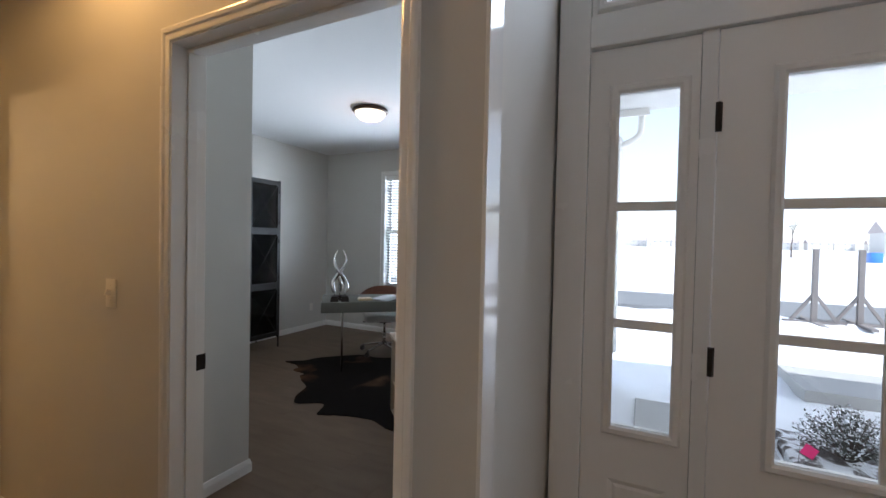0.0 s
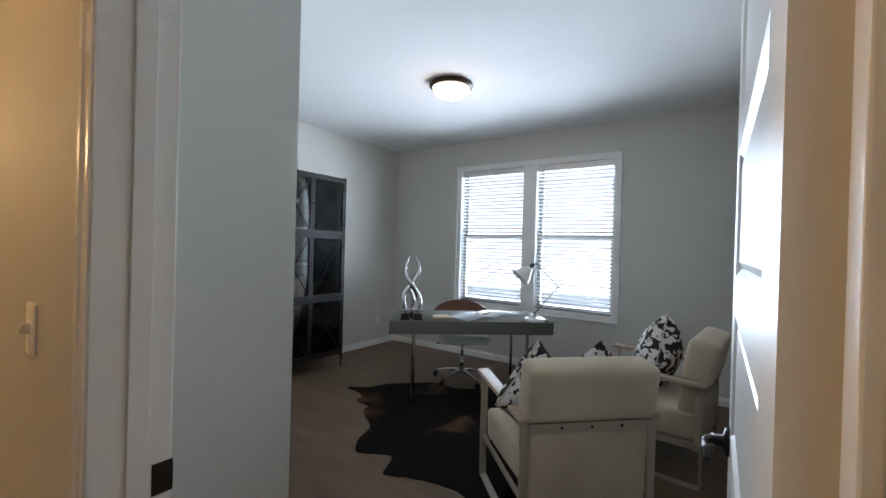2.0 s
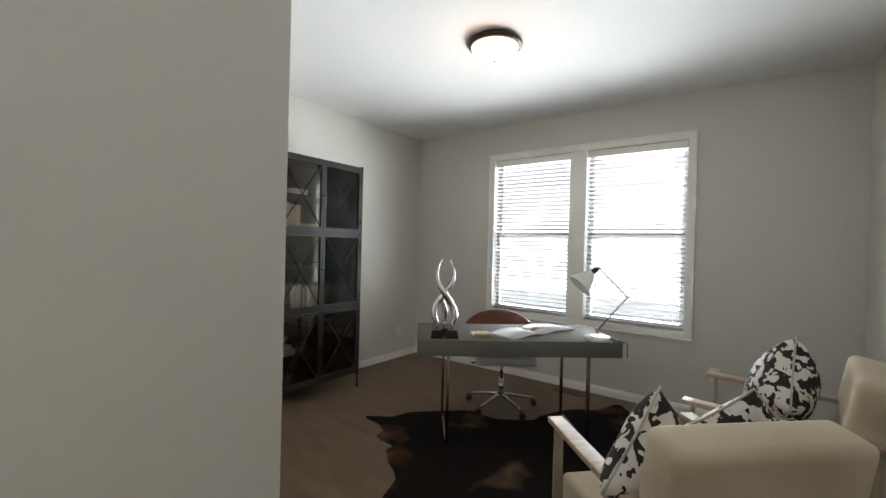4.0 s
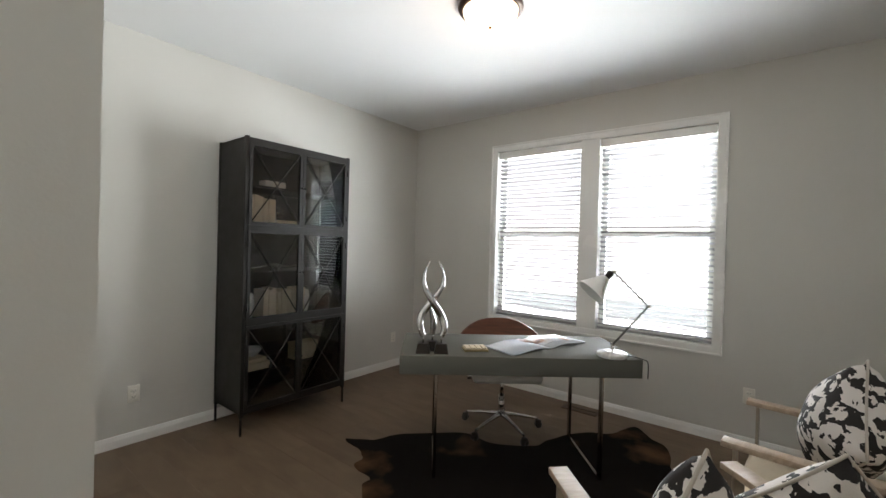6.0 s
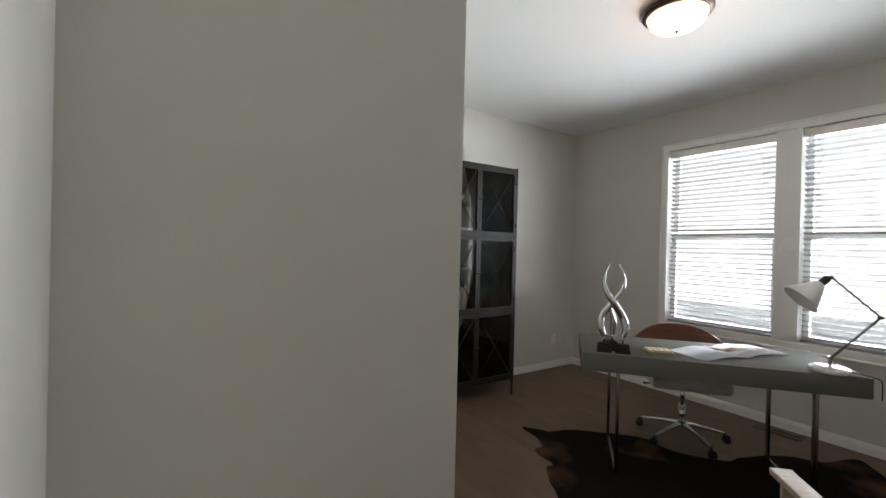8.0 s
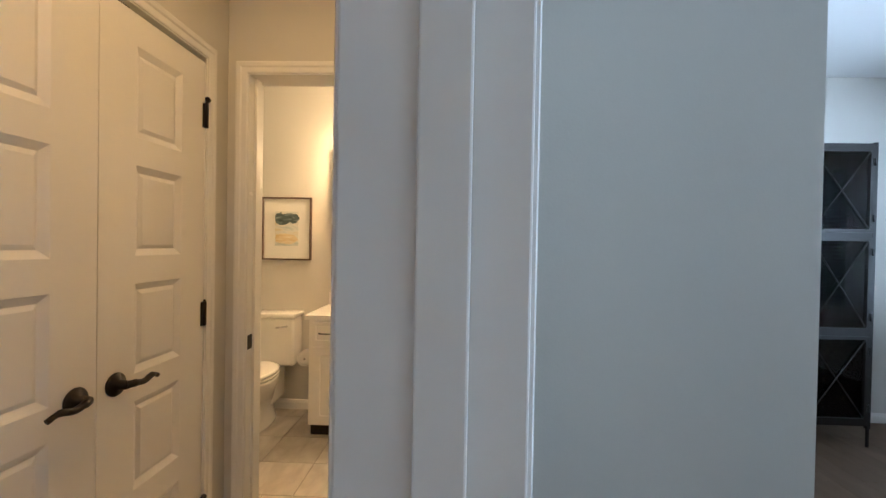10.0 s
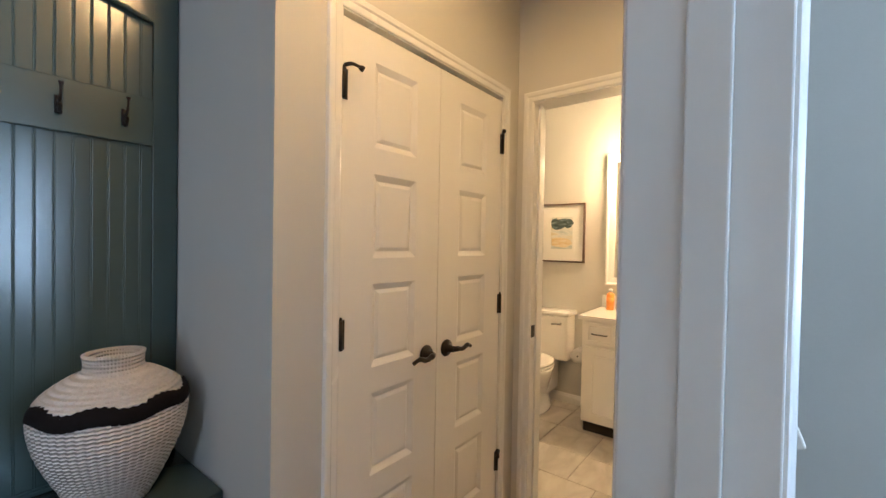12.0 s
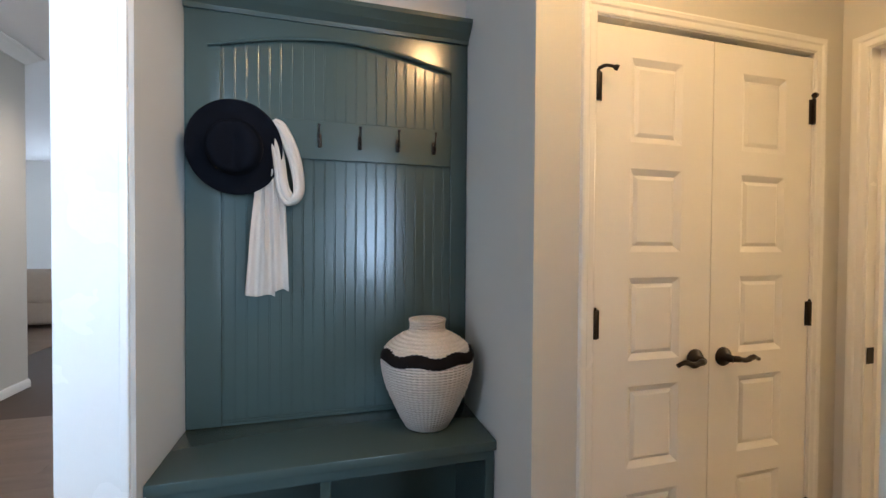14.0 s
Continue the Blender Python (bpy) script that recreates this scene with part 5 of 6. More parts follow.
part("back_shell", shell(0.43, 0.49, 0.805, 0.74, 0.022, 0.05, 0.12), M_WALNUT, dc, "bent reddish-brown back")
part("back_bracket", box(-0.03, 0.03, -0.25, -0.05, 0.43, 0.445, 0.003), M_STEEL, dc)

# cowhide
edge = [(-3.40, 4.12), (-3.22, 4.09), (-3.10, 4.02), (-3.08, 3.93), (-2.90, 3.90), (-2.86, 3.80), (-2.60, 3.62), (-2.52, 3.42), (-2.39, 3.30), (-2.20, 3.40), (-2.12, 3.30), (-2.07, 3.21), (-1.85, 3.30), (-1.62, 3.33), (-1.47, 3.27), (-1.29, 3.25), (-1.37, 3.40), (-1.40, 3.53), (-1.24, 3.68), (-1.08, 3.64), (-0.98, 3.62), (-1.03, 3.76), (-0.96, 3.92), (-0.97, 4.12), (-1.25, 4.45), (-1.38, 4.85), (-1.52, 5.20), (-1.60, 5.50), (-1.74, 5.62), (-1.88, 5.74), (-1.98, 5.50), (-2.16, 5.36), (-2.29, 5.10), (-2.34, 4.93), (-2.58, 4.76), (-2.80, 4.77), (-3.00, 4.60), (-3.17, 4.42), (-3.24, 4.24)]
line = spline([(x, y, 0) for x, y in edge], 5, True)
bm = bmesh.new()
g2 = random.Random(8)
face = bm.faces.new([bm.verts.new((p.x + 2.2 + g2.uniform(-0.006, 0.006), p.y - 4.4 + g2.uniform(-0.006, 0.006), 0.007)) for p in line])
bmesh.ops.triangulate(bm, faces=[face])
e = bmesh.ops.extrude_face_region(bm, geom=bm.faces[:])
bmesh.ops.translate(bm, verts=[v for v in e["geom"] if isinstance(v, bmesh.types.BMVert)], vec=(0, 0, -0.006))
bmesh.ops.recalc_face_normals(bm, faces=bm.faces[:])
rug = tagged(solid("cowhide_rug", bm, M_RUG), "near-black cowhide rug with tan edges on the floor", "rug")
rug.location = (-2.2, 4.4, 0)


# armchairs: local front is +y
def armchair(m, label):
    ob = thing("armchair", m, label, "armchair", "cream armchairs")
    for s in (-1, 1):
        x = s * 0.322
        part("arm", smooth(moved(box(-0.034, 0.034, -0.372, 0.372, -0.012, 0.012, 0.004), pose(x, 0, 0.622, 0.8, 0, 0))), M_ARM, ob, "pale wooden armrest")
        part("front_leg", box(x - 0.020, x + 0.020, 0.318, 0.332, 0, 0.612, 0.002), M_FRAME, ob)
        part("rear_leg", box(x - 0.020, x + 0.020, -0.350, -0.336, 0, 0.605, 0.002), M_FRAME, ob)
        part("floor_rail", box(x - 0.020, x + 0.020, -0.336, 0.318, 0.0, 0.012, 0.002), M_FRAME, ob)
        part("side_rail", box(x - 0.006, x + 0.006, -0.336, 0.318, 0.225, 0.257, 0.002), M_FRAME, ob)
    part("rear_bar", box(-0.302, 0.302, -0.366, -0.351, 0.556, 0.600, 0.002), M_FRAME, ob, "flat bar with three dark bolts")
    for x in (-0.15, 0.0, 0.15):
        part("bolt", lathe([(0.001, 0), (0.008, 0), (0.007, 0.003), (0.001, 0.004)], 12), M_BLACK, ob).matrix_basis = pose(x, -0.366, 0.578, 90, 0, 0)
    part("front_bar", box(-0.302, 0.302, 0.304, 0.318, 0.215, 0.250, 0.002), M_FRAME, ob)
    part("seat", moved(pad(0.596, 0.655, 0.175, 0.026, 0.016), pose(0, 0.010, 0.245, -3, 0, 0)), M_CREAM, ob, "cream velvet seat cushion")
    part("lower_back", moved(pad(0.590, 0.050, 0.365, 0.012), pose(0, -0.318, 0.205, 2, 0, 0)), M_CREAM, ob, "cream velvet lower back panel")
    part("back_cushion", moved(pad(0.585, 0.100, 0.220, 0.030), pose(0, -0.250, 0.405, 8, 0, 0)), M_CREAM, ob, "cream velvet lower back cushion")
    part("backrest", moved(pad(0.640, 0.165, 0.262, 0.036, 0.004), pose(0, -0.300, 0.612, 10, 0, 0)), M_CREAM, ob, "cream velvet back cushion")
    return ob


A1 = pose(-1.145, 3.576, 0, 0, 0, 44.5)
A2 = pose(-0.809, 4.569, 0, 0, 0, 84.5)
armchair(A1, "cream velvet armchair with pale wooden arms")
armchair(A2, "cream velvet armchair beside the wall and canvas")


def cow_cushion(m, s, t, seed, label):
    ob = thing("cow_print_cushion", m, label, "cushion", "cow print cushions")
    part("cover", cushion(s, t, seed), M_COW, ob)
    n = 40
    seam = []
    for k in range(4):
        for i in range(10):
            u = -1 + 2 * i / 10
            w = 1 - 0.07 * (1 - u * u)
            seam.append([(u, -w), (w, u), (-u, w), (-w, -u)][k])
    part("piping", tube([(a * s / 2, 0, b * s / 2 + s / 2) for a, b in seam + seam[:1]], 0.005, 8), M_WOOL, ob, "cream piping")
    return ob


def propped(x, y, z, size, lean, spin, turn):
    """A pillow by its centre: turned about the upright, leaned back, spun onto a corner."""
    return pose(x, y, z, 0, 0, turn) @ pose(0, 0, 0, lean, 0, 0) @ pose(0, 0, 0, 0, spin, 0) @ pose(0, 0, -size / 2)


cow_cushion(A1 @ propped(-0.165, -0.060, 0.655, 0.40, 10, 40, 30), 0.40, 0.21, 1, "cow print pillow standing on its corner")
cow_cushion(A1 @ propped(0.175, -0.090, 0.660, 0.40, 14, -42, -28), 0.40, 0.20, 2, "cow print pillow leaning in the armchair")
cow_cushion(A2 @ propped(0.150, 0.000, 0.655, 0.44, 10, 42, 10), 0.44, 0.30, 3, "large plump cow print pillow in the armchair")

# canvas on the wall
cv = thing("wall_canvas", pose(XE - 0.002, 3.885, 1.535, 0, 0, -90), "grey speckled abstract canvas with dark spotted edges", "wall art")
part("face", box(-0.575, 0.575, -0.0390, -0.0370, -0.480, 0.480), M_CANVAS, cv, "grey and white speckled painted face")
part("edge", box(-0.575, 0.575, -0.0370, 0.0, -0.480, 0.480), M_CANVAS_EDGE, cv, "dark canvas edge with tan spots")

# floor register
fv = thing("floor_vent", pose(-2.33, 5.795, 0), "brown metal floor register by the wall", "vent")
part("frame", moved(panel_slab(0.30, 0.10, 0.004, [], holes=[(0.02, 0.28, 0.02, 0.08)]), pose(-0.15, 0.05, 0.0005, 90, 0, 0)), M_BRONZE, fv)
for k in range(14):
    part("louvre", moved(box(-0.0015, 0.0015, -0.03, 0.03, 0, 0.008), pose(-0.117 + 0.018 * k, 0, 0.0005, 0, 25, 0)), M_BRONZE, fv)


# ---- powder room ----
PW = -4.33
to = thing("toilet", pose(PW, 0.165, 0, 0, 0, -90), "white two-piece toilet with closed seat", "toilet")
part("tank", smooth(box(-0.225, 0.225, 0.012, 0.195, 0.400, 0.775, 0.022, 4)), M_PORCELAIN, to)
part("tank_lid", smooth(box(-0.238, 0.238, 0.006, 0.208, 0.775, 0.812, 0.012, 3)), M_PORCELAIN, to)
part("flush_lever", tube([(-0.17, 0.20, 0.715), (-0.17, 0.222, 0.715), (-0.10, 0.226, 0.708)], [0.009, 0.007, 0.007], 10), M_CHROME, to, "chrome flush lever")


def oval(prof, n=36):
    """Stacked ovals: (half width, half length, centre y, z)."""
    bm = bmesh.new()
    rings = [[bm.verts.new((w * math.cos(6.28318 * i / n), c + l * math.sin(6.28318 * i / n), z)) for i in range(n)] for w, l, c, z in prof]
    for a, b in zip(rings, rings[1:]):
        for i in range(n):
            bm.faces.new((a[i], a[(i + 1) % n], b[(i + 1) % n], b[i])).smooth = True
    bm.faces.new(rings[0][::-1])
    bm.faces.new(rings[-1])
    bmesh.ops.recalc_face_normals(bm, faces=bm.faces[:])
    return bm


part("bowl", oval([(0.115, 0.235, 0.33, 0), (0.118, 0.240, 0.33, 0.02), (0.100, 0.220, 0.32, 0.05), (0.090, 0.200, 0.32, 0.14), (0.120, 0.215, 0.36, 0.22), (0.170, 0.235, 0.42, 0.31), (0.188, 0.245, 0.43, 0.37), (0.188, 0.248, 0.43, 0.395)]), M_PORCELAIN, to)
part("trap", smooth(box(-0.10, 0.10, 0.03, 0.30, 0.12, 0.40, 0.03, 3)), M_PORCELAIN, to)
part("seat", oval([(0.190, 0.250, 0.43, 0.397), (0.194, 0.254, 0.43, 0.404), (0.192, 0.252, 0.43, 0.414), (0.186, 0.246, 0.43, 0.416)]), M_PORCELAIN, to)
part("seat_lid", oval([(0.188, 0.248, 0.43, 0.420), (0.193, 0.253, 0.43, 0.426), (0.190, 0.250, 0.43, 0.438), (0.170, 0.230, 0.43, 0.444)]), M_PORCELAIN, to)

VY0, VY1, VX = 0.620, 1.560, -3.815
va = thing("vanity_cabinet", pose(VX, VY0, 0, 0, 0, 90), "white shaker vanity cabinet with dark pulls", "vanity")
VW = VY1 - VY0
part("body", box(0, VW, 0.020, 0.500, 0.090, 0.835, 0.002), M_DOOR, va)
# White recess under the vanity, coloured black to stand in for its shadow.
part("toe_kick_shade", box(0.004, VW - 0.004, 0.070, 0.500, 0, 0.090), M_BLACK, va)
for x0, x1, z0, z1, kind in ((0.030, 0.235, 0.665, 0.815, "drawer"), (0.255, VW - 0.26, 0.665, 0.815, "false_front"), (VW - 0.235, VW - 0.03, 0.665, 0.815, "drawer"), (0.030, 0.455, 0.105, 0.640, "door"), (0.480, VW - 0.03, 0.105, 0.640, "door")):
    w, h = x1 - x0, z1 - z0
    inner = [(0.055, w - 0.055, 0.055, h - 0.055)] if kind == "door" else [(0.022, w - 0.022, 0.022, h - 0.022)]
    f = part(kind, panel_slab(w, h, 0.018, inner, 0.006, 0.006), M_DOOR, va)
    f.location = (x0, 0.001, z0)
    if kind == "drawer":
        part("pull", tube(spline([(w / 2 - 0.05, 0, h / 2), (w / 2 - 0.048, -0.022, h / 2), (w / 2, -0.026, h / 2), (w / 2 + 0.048, -0.022, h / 2), (w / 2 + 0.05, 0, h / 2)], 5), 0.0045, 8), M_BLACK, f, "dark bar pull")
    elif kind == "door":
        part("knob", lathe([(0.001, 0), (0.006, 0), (0.005, 0.012), (0.013, 0.018), (0.012, 0.026), (0.001, 0.029)], 16), M_BLACK, f, "dark knob").matrix_basis = pose(w - 0.028 if x0 < 0.2 else 0.028, 0, h - 0.10, 90, 0, 0)
vt = thing("bathroom_countertop", pose(VX, VY0, 0, 0, 0, 90), "white marble vanity top with basin", "countertop")
part("slab", panel_slab(VW + 0.03, 0.535, 0.030, [], holes=[(0.27, 0.69, 0.11, 0.42)]), M_PORCELAIN, vt).matrix_basis = pose(-0.018, 0.513, 0.836, 90, 0, 0)
part("basin", oval([(0.10, 0.08, 0.255, 0.735), (0.18, 0.13, 0.255, 0.765), (0.21, 0.155, 0.255, 0.833), (0.205, 0.150, 0.255, 0.834), (0.17, 0.12, 0.255, 0.772), (0.09, 0.07, 0.255, 0.745)]), M_PORCELAIN, vt).location = (0.462, 0, 0)
part("backsplash", smooth(box(-0.010, VW + 0.010, 0.492, 0.511, 0.866, 0.968, 0.003)), M_PORCELAIN, vt)
fa = thing("faucet", pose(PW + 0.075, 1.08, 0.866, 0, 0, 0), "dark bronze bathroom faucet", "faucet")
part("spout", join(lathe([(0.001, 0), (0.026, 0), (0.024, 0.008), (0.014, 0.02), (0.012, 0.10), (0.001, 0.11)], 18), tube(spline([(0, 0, 0.09), (0.04, 0, 0.125), (0.10, 0, 0.12), (0.115, 0, 0.09)], 5), 0.009, 10)), M_BLACK, fa)
for y in (-0.09, 0.09):
    part("tap", join(lathe([(0.001, 0), (0.022, 0), (0.015, 0.012), (0.012, 0.045), (0.001, 0.05)], 16, 0, y), tube([(0, y, 0.045), (0.05, y, 0.055)], 0.005, 8)), M_BLACK, fa)


def bottle(x, y, r, h, material, label):
    ob = thing("soap_bottle", pose(x, y, 0.866), label, "bottle")
    part("bottle_body", lathe([(0.001, 0), (r, 0), (r * 1.05, 0.006), (r * 1.05, h * 0.72), (r * 0.9, h * 0.78), (r * 0.45, h * 0.82), (r * 0.45, h * 0.86), (0.001, h * 0.86)], 24), material, ob)
    part("cap", lathe([(0.001, h * 0.86), (r * 0.55, h * 0.86), (r * 0.55, h), (0.001, h)], 18), M_WHITE if material is M_ORANGE else M_CLEARP, ob)
    part("label_band", lathe([(r * 1.06, h * 0.2), (r * 1.075, h * 0.2), (r * 1.075, h * 0.6), (r * 1.06, h * 0.6)], 24), M_PAPER if material is not M_ORANGE else M_ORANGE, ob)


towel = thing("hand_towel", pose(XP - 0.12, 0.37, 1.40, 0, 0, -90), "white folded hand towel hanging on the powder room wall", "towel")
bm = bmesh.new()
cols = []
for i in range(15):
    x = -0.055 + 0.11 * i / 14
    cols.append([bm.verts.new((x, -0.022 - 0.006 * math.sin(i * 1.3), -0.36 * j / 12)) for j in range(13)])
for a, b in zip(cols, cols[1:]):
    for j in range(12):
        bm.faces.new((a[j], a[j + 1], b[j + 1], b[j])).smooth = True
bmesh.ops.recalc_face_normals(bm, faces=bm.faces[:])
bmesh.ops.solidify(bm, geom=bm.faces[:], thickness=0.010)
part("cloth", bm, M_WHITE, towel)
part("hanger", tube([(-0.07, -0.020, 0.002), (0.0, -0.024, 0.002), (0.07, -0.020, 0.002)], 0.006, 8), M_BLACK, towel, "dark towel bar")
knob = thing("robe_hook", pose(XP - 0.12, 0.45, 1.348, 0, 0, -90), "round dark bronze wall hook by the towel", "hook")
part("rose", lathe([(0.001, 0), (0.030, 0), (0.028, 0.008), (0.010, 0.014), (0.010, 0.030), (0.020, 0.040), (0.001, 0.046)], 20), M_BLACK, knob).matrix_basis = pose(0, 0, 0, 90, 0, 0)

bottle(PW + 0.12, 0.705, 0.028, 0.165, M_ORANGE, "orange soap bottle on the vanity")
bottle(PW + 0.13, 0.775, 0.023, 0.130, M_CLEARP, "small clear soap bottle on the vanity")

mi = thing("framed_mirror", pose(PW, 0.630, 1.050, 0, 0, 90), "white framed rectangular mirror over the vanity", "mirror")
part("mirror_glass", box(0.06, 0.70, -0.012, -0.004, 0.06, 1.005), M_MIRROR, mi)
part("frame", sweep([(0.065, 0, 0.065), (0.695, 0, 0.065), (0.695, 0, 1.0), (0.065, 0, 1.0)], (0, -1, 0), [(o, p) for o, p in [(-0.004, 0.002), (-0.004, 0.016), (0.010, 0.020), (0.040, 0.022), (0.052, 0.032), (0.065, 0.030), (0.065, 0.002)]], True), M_TRIM, mi)

scn = thing("wall_sconce", pose(PW, 0.99, 2.225, 0, 0, 90), "bronze two-light vanity sconce, lit", "wall light")
part("backplate", smooth(box(-0.16, 0.16, -0.018, 0, -0.03, 0.03, 0.006)), M_BLACK, scn)
for s in (-1, 1):
    x = s * 0.13
    part("arm", tube(spline([(x, -0.015, 0.0), (x, -0.07, 0.055), (x, -0.14, 0.075), (x, -0.165, 0.035), (x, -0.165, -0.01)], 5), 0.007, 8), M_BLACK, scn)
    part("cup", moved(lathe([(0.001, 0.0), (0.020, -0.002), (0.026, -0.030), (0.001, -0.032)], 18), pose(x, -0.165, -0.005)), M_BLACK, scn)
    sh = part("shade", moved(lathe([(0.026, -0.03), (0.036, -0.05), (0.058, -0.11), (0.066, -0.155), (0.064, -0.155), (0.034, -0.05)], 28), pose(x, -0.165, -0.005)), M_SCONCE, scn, "glowing glass shade")
    sh.visible_shadow = False

pic = thing("framed_picture", pose(PW, 0.046, 1.222, 0, 0, 90), "framed abstract landscape watercolour on a white mat", "picture")
part("frame", sweep([(0, 0, 0), (0.405, 0, 0), (0.405, 0, 0.51), (0, 0, 0.51)], (0, -1, 0), [(-0.012, 0.001), (-0.012, 0.022), (-0.008, 0.026), (0.0, 0.024), (0.002, 0.001)], True), M_WALNUTF, pic, "thin walnut frame")
part("mat_board", box(0, 0.405, -0.010, -0.004, 0, 0.51), M_PAPERW, pic, "white mat")
part("watercolour", box(0.105, 0.300, -0.012, -0.0105, 0.115, 0.395), M_WATER, pic, "abstract wash in ochre and pale blue")


def brushed(outline, y):
    """Flat dab of paint with a ragged edge."""
    bm = bmesh.new()
    q = random.Random(len(outline))
    bm.faces.new([bm.verts.new((p.x + q.uniform(-0.004, 0.004), y, p.y + q.uniform(-0.003, 0.003))) for p in spline([(x, z, 0) for x, z in outline], 4, True)])
    bmesh.ops.triangulate(bm, faces=bm.faces[:])
    ext = bmesh.ops.extrude_face_region(bm, geom=bm.faces[:])
    bmesh.ops.translate(bm, verts=[v for v in ext["geom"] if isinstance(v, bmesh.types.BMVert)], vec=(0, 0.0012, 0))
    bmesh.ops.recalc_face_normals(bm, faces=bm.faces[:])
    return bm


part("dark_wash", brushed([(0.106, 0.318), (0.110, 0.365), (0.150, 0.388), (0.172, 0.374), (0.240, 0.380), (0.296, 0.362), (0.302, 0.330), (0.262, 0.296), (0.225, 0.306), (0.180, 0.284), (0.128, 0.290)], -0.0138), M_DARKWASH, pic, "dark green brushed patch")
part("ochre_wash", brushed([(0.112, 0.150), (0.120, 0.205), (0.190, 0.214), (0.270, 0.198), (0.292, 0.160), (0.230, 0.128), (0.160, 0.134)], -0.0138), M_OCHRE, pic, "ochre brushed patch")

tp = thing("toilet_roll_holder", pose(-4.02, VY0, 0.565), "dark toilet roll holder on the vanity side", "holder")
part("post", join(moved(lathe([(0.001, 0), (0.024, 0), (0.022, 0.006), (0.009, 0.012), (0.009, 0.050), (0.001, 0.052)], 18), pose(0, 0, 0.05, 90, 0, 0)), tube(spline([(0, -0.048, 0.05), (0.0, -0.052, 0.03), (0.0, -0.052, -0.02), (0.03, -0.052, -0.03), (0.13, -0.052, -0.03)], 5), 0.006, 8)), M_BLACK, tp)
part("paper_roll", moved(lathe([(0.018, -0.05), (0.052, -0.05), (0.052, 0.05), (0.018, 0.05)], 28), pose(0.075, -0.056, -0.03, 0, 90, 0)), M_WHITE, tp, "white paper roll")

# living room seen past the hall
sofa = thing("sofa", pose(3.60, -6.2, 0), "tan upholstered sofa in the far room", "sofa")
part("base", pad(1.9, 0.9, 0.40, 0.04), M_SOFA, sofa).location = (0, 0, 0.06)
part("back", pad(1.9, 0.24, 0.50, 0.08, 0.02), M_SOFA, sofa).location = (0, 0.36, 0.38)
for s in (-1, 1):
    part("arm", pad(0.22, 0.9, 0.62, 0.07), M_SOFA, sofa).location = (s * 0.97, 0, 0.02)
win2 = structure("window_2", sweep([(2.3, -9.0, 0.75), (2.3, -9.0, 2.45), (4.8, -9.0, 2.45), (4.8, -9.0, 0.75)], (0, 1, 0), WCASE, True), M_TRIM, "white cased far window", "window")
for x in (2.30, 3.53, 4.72):
    part("mullion", box(x, x + 0.08, -9.06, -9.0, 0.75, 2.45), M_TRIM, win2)

# ---- outside ----
bm = bmesh.new()
N = 70
xs = [-400, -150, -60, -25] + [-14 + 0.6 * i for i in range(20)] + [-2 + 0.2 * i for i in range(55)] + [9 + 0.6 * i for i in range(25)] + [40, 80, 180, 400]
ys = [-400, -100, -30, -9.3, 2.3] + [2.9 + 0.2 * i for i in range(34)] + [9.7 + 0.5 * i for i in range(36)] + [34, 60, 120, 400]
vs = []
for y in ys:
    row = []
    for x in xs:
        z = -0.30
        if 4.5 < y < 13.5 and -14 < x < 24:
            z += 0.16 * max(0, noise.noise(Vector((x * 0.45, y * 0.45, 1.0)))) * min(1, (y - 4.5) / 2) + 0.06 * noise.noise(Vector((x * 1.4, y * 1.4, 4.0))) + 0.06 * min(1, (y - 4.5) / 0.8) * max(-0.4, noise.noise(Vector((x * 2.9, y * 2.9, 9.0))))
        row.append(bm.verts.new((x, y, z)))
    vs.append(row)
for j in range(len(ys) - 1):
    for i in range(len(xs) - 1):
        bm.faces.new((vs[j][i], vs[j][i + 1], vs[j + 1][i + 1], vs[j + 1][i])).smooth = True
structure("ground", bm, M_SNOW, "snow-covered front yard reaching the horizon", "ground")
structure("porch", box(-0.02, 3.0, YF + 0.141, 3.55, -0.40, -0.06, 0.01), M_PATH, "grey concrete porch slab", "porch")
structure("pavement", join(box(0.2, 1.25, 3.56, 5.6, -0.40, -0.235, 0.01), box(1.9, 9.0, 6.6, 7.7, -0.40, -0.165, 0.01)), M_PATH, "half-cleared grey concrete front path", "pavement")
structure("road", box(-200, 200, 13.1, 16.6, -0.40, -0.225), M_ROAD, "wet grey road beyond the snow", "road")
bed = tagged(solid("planting_bed", join(box(1.30, 3.6, 3.75, 5.35, -0.40, -0.205, 0.03)), M_MULCH), "dark mulch bed dusted with snow", "planting bed", kind="structure")


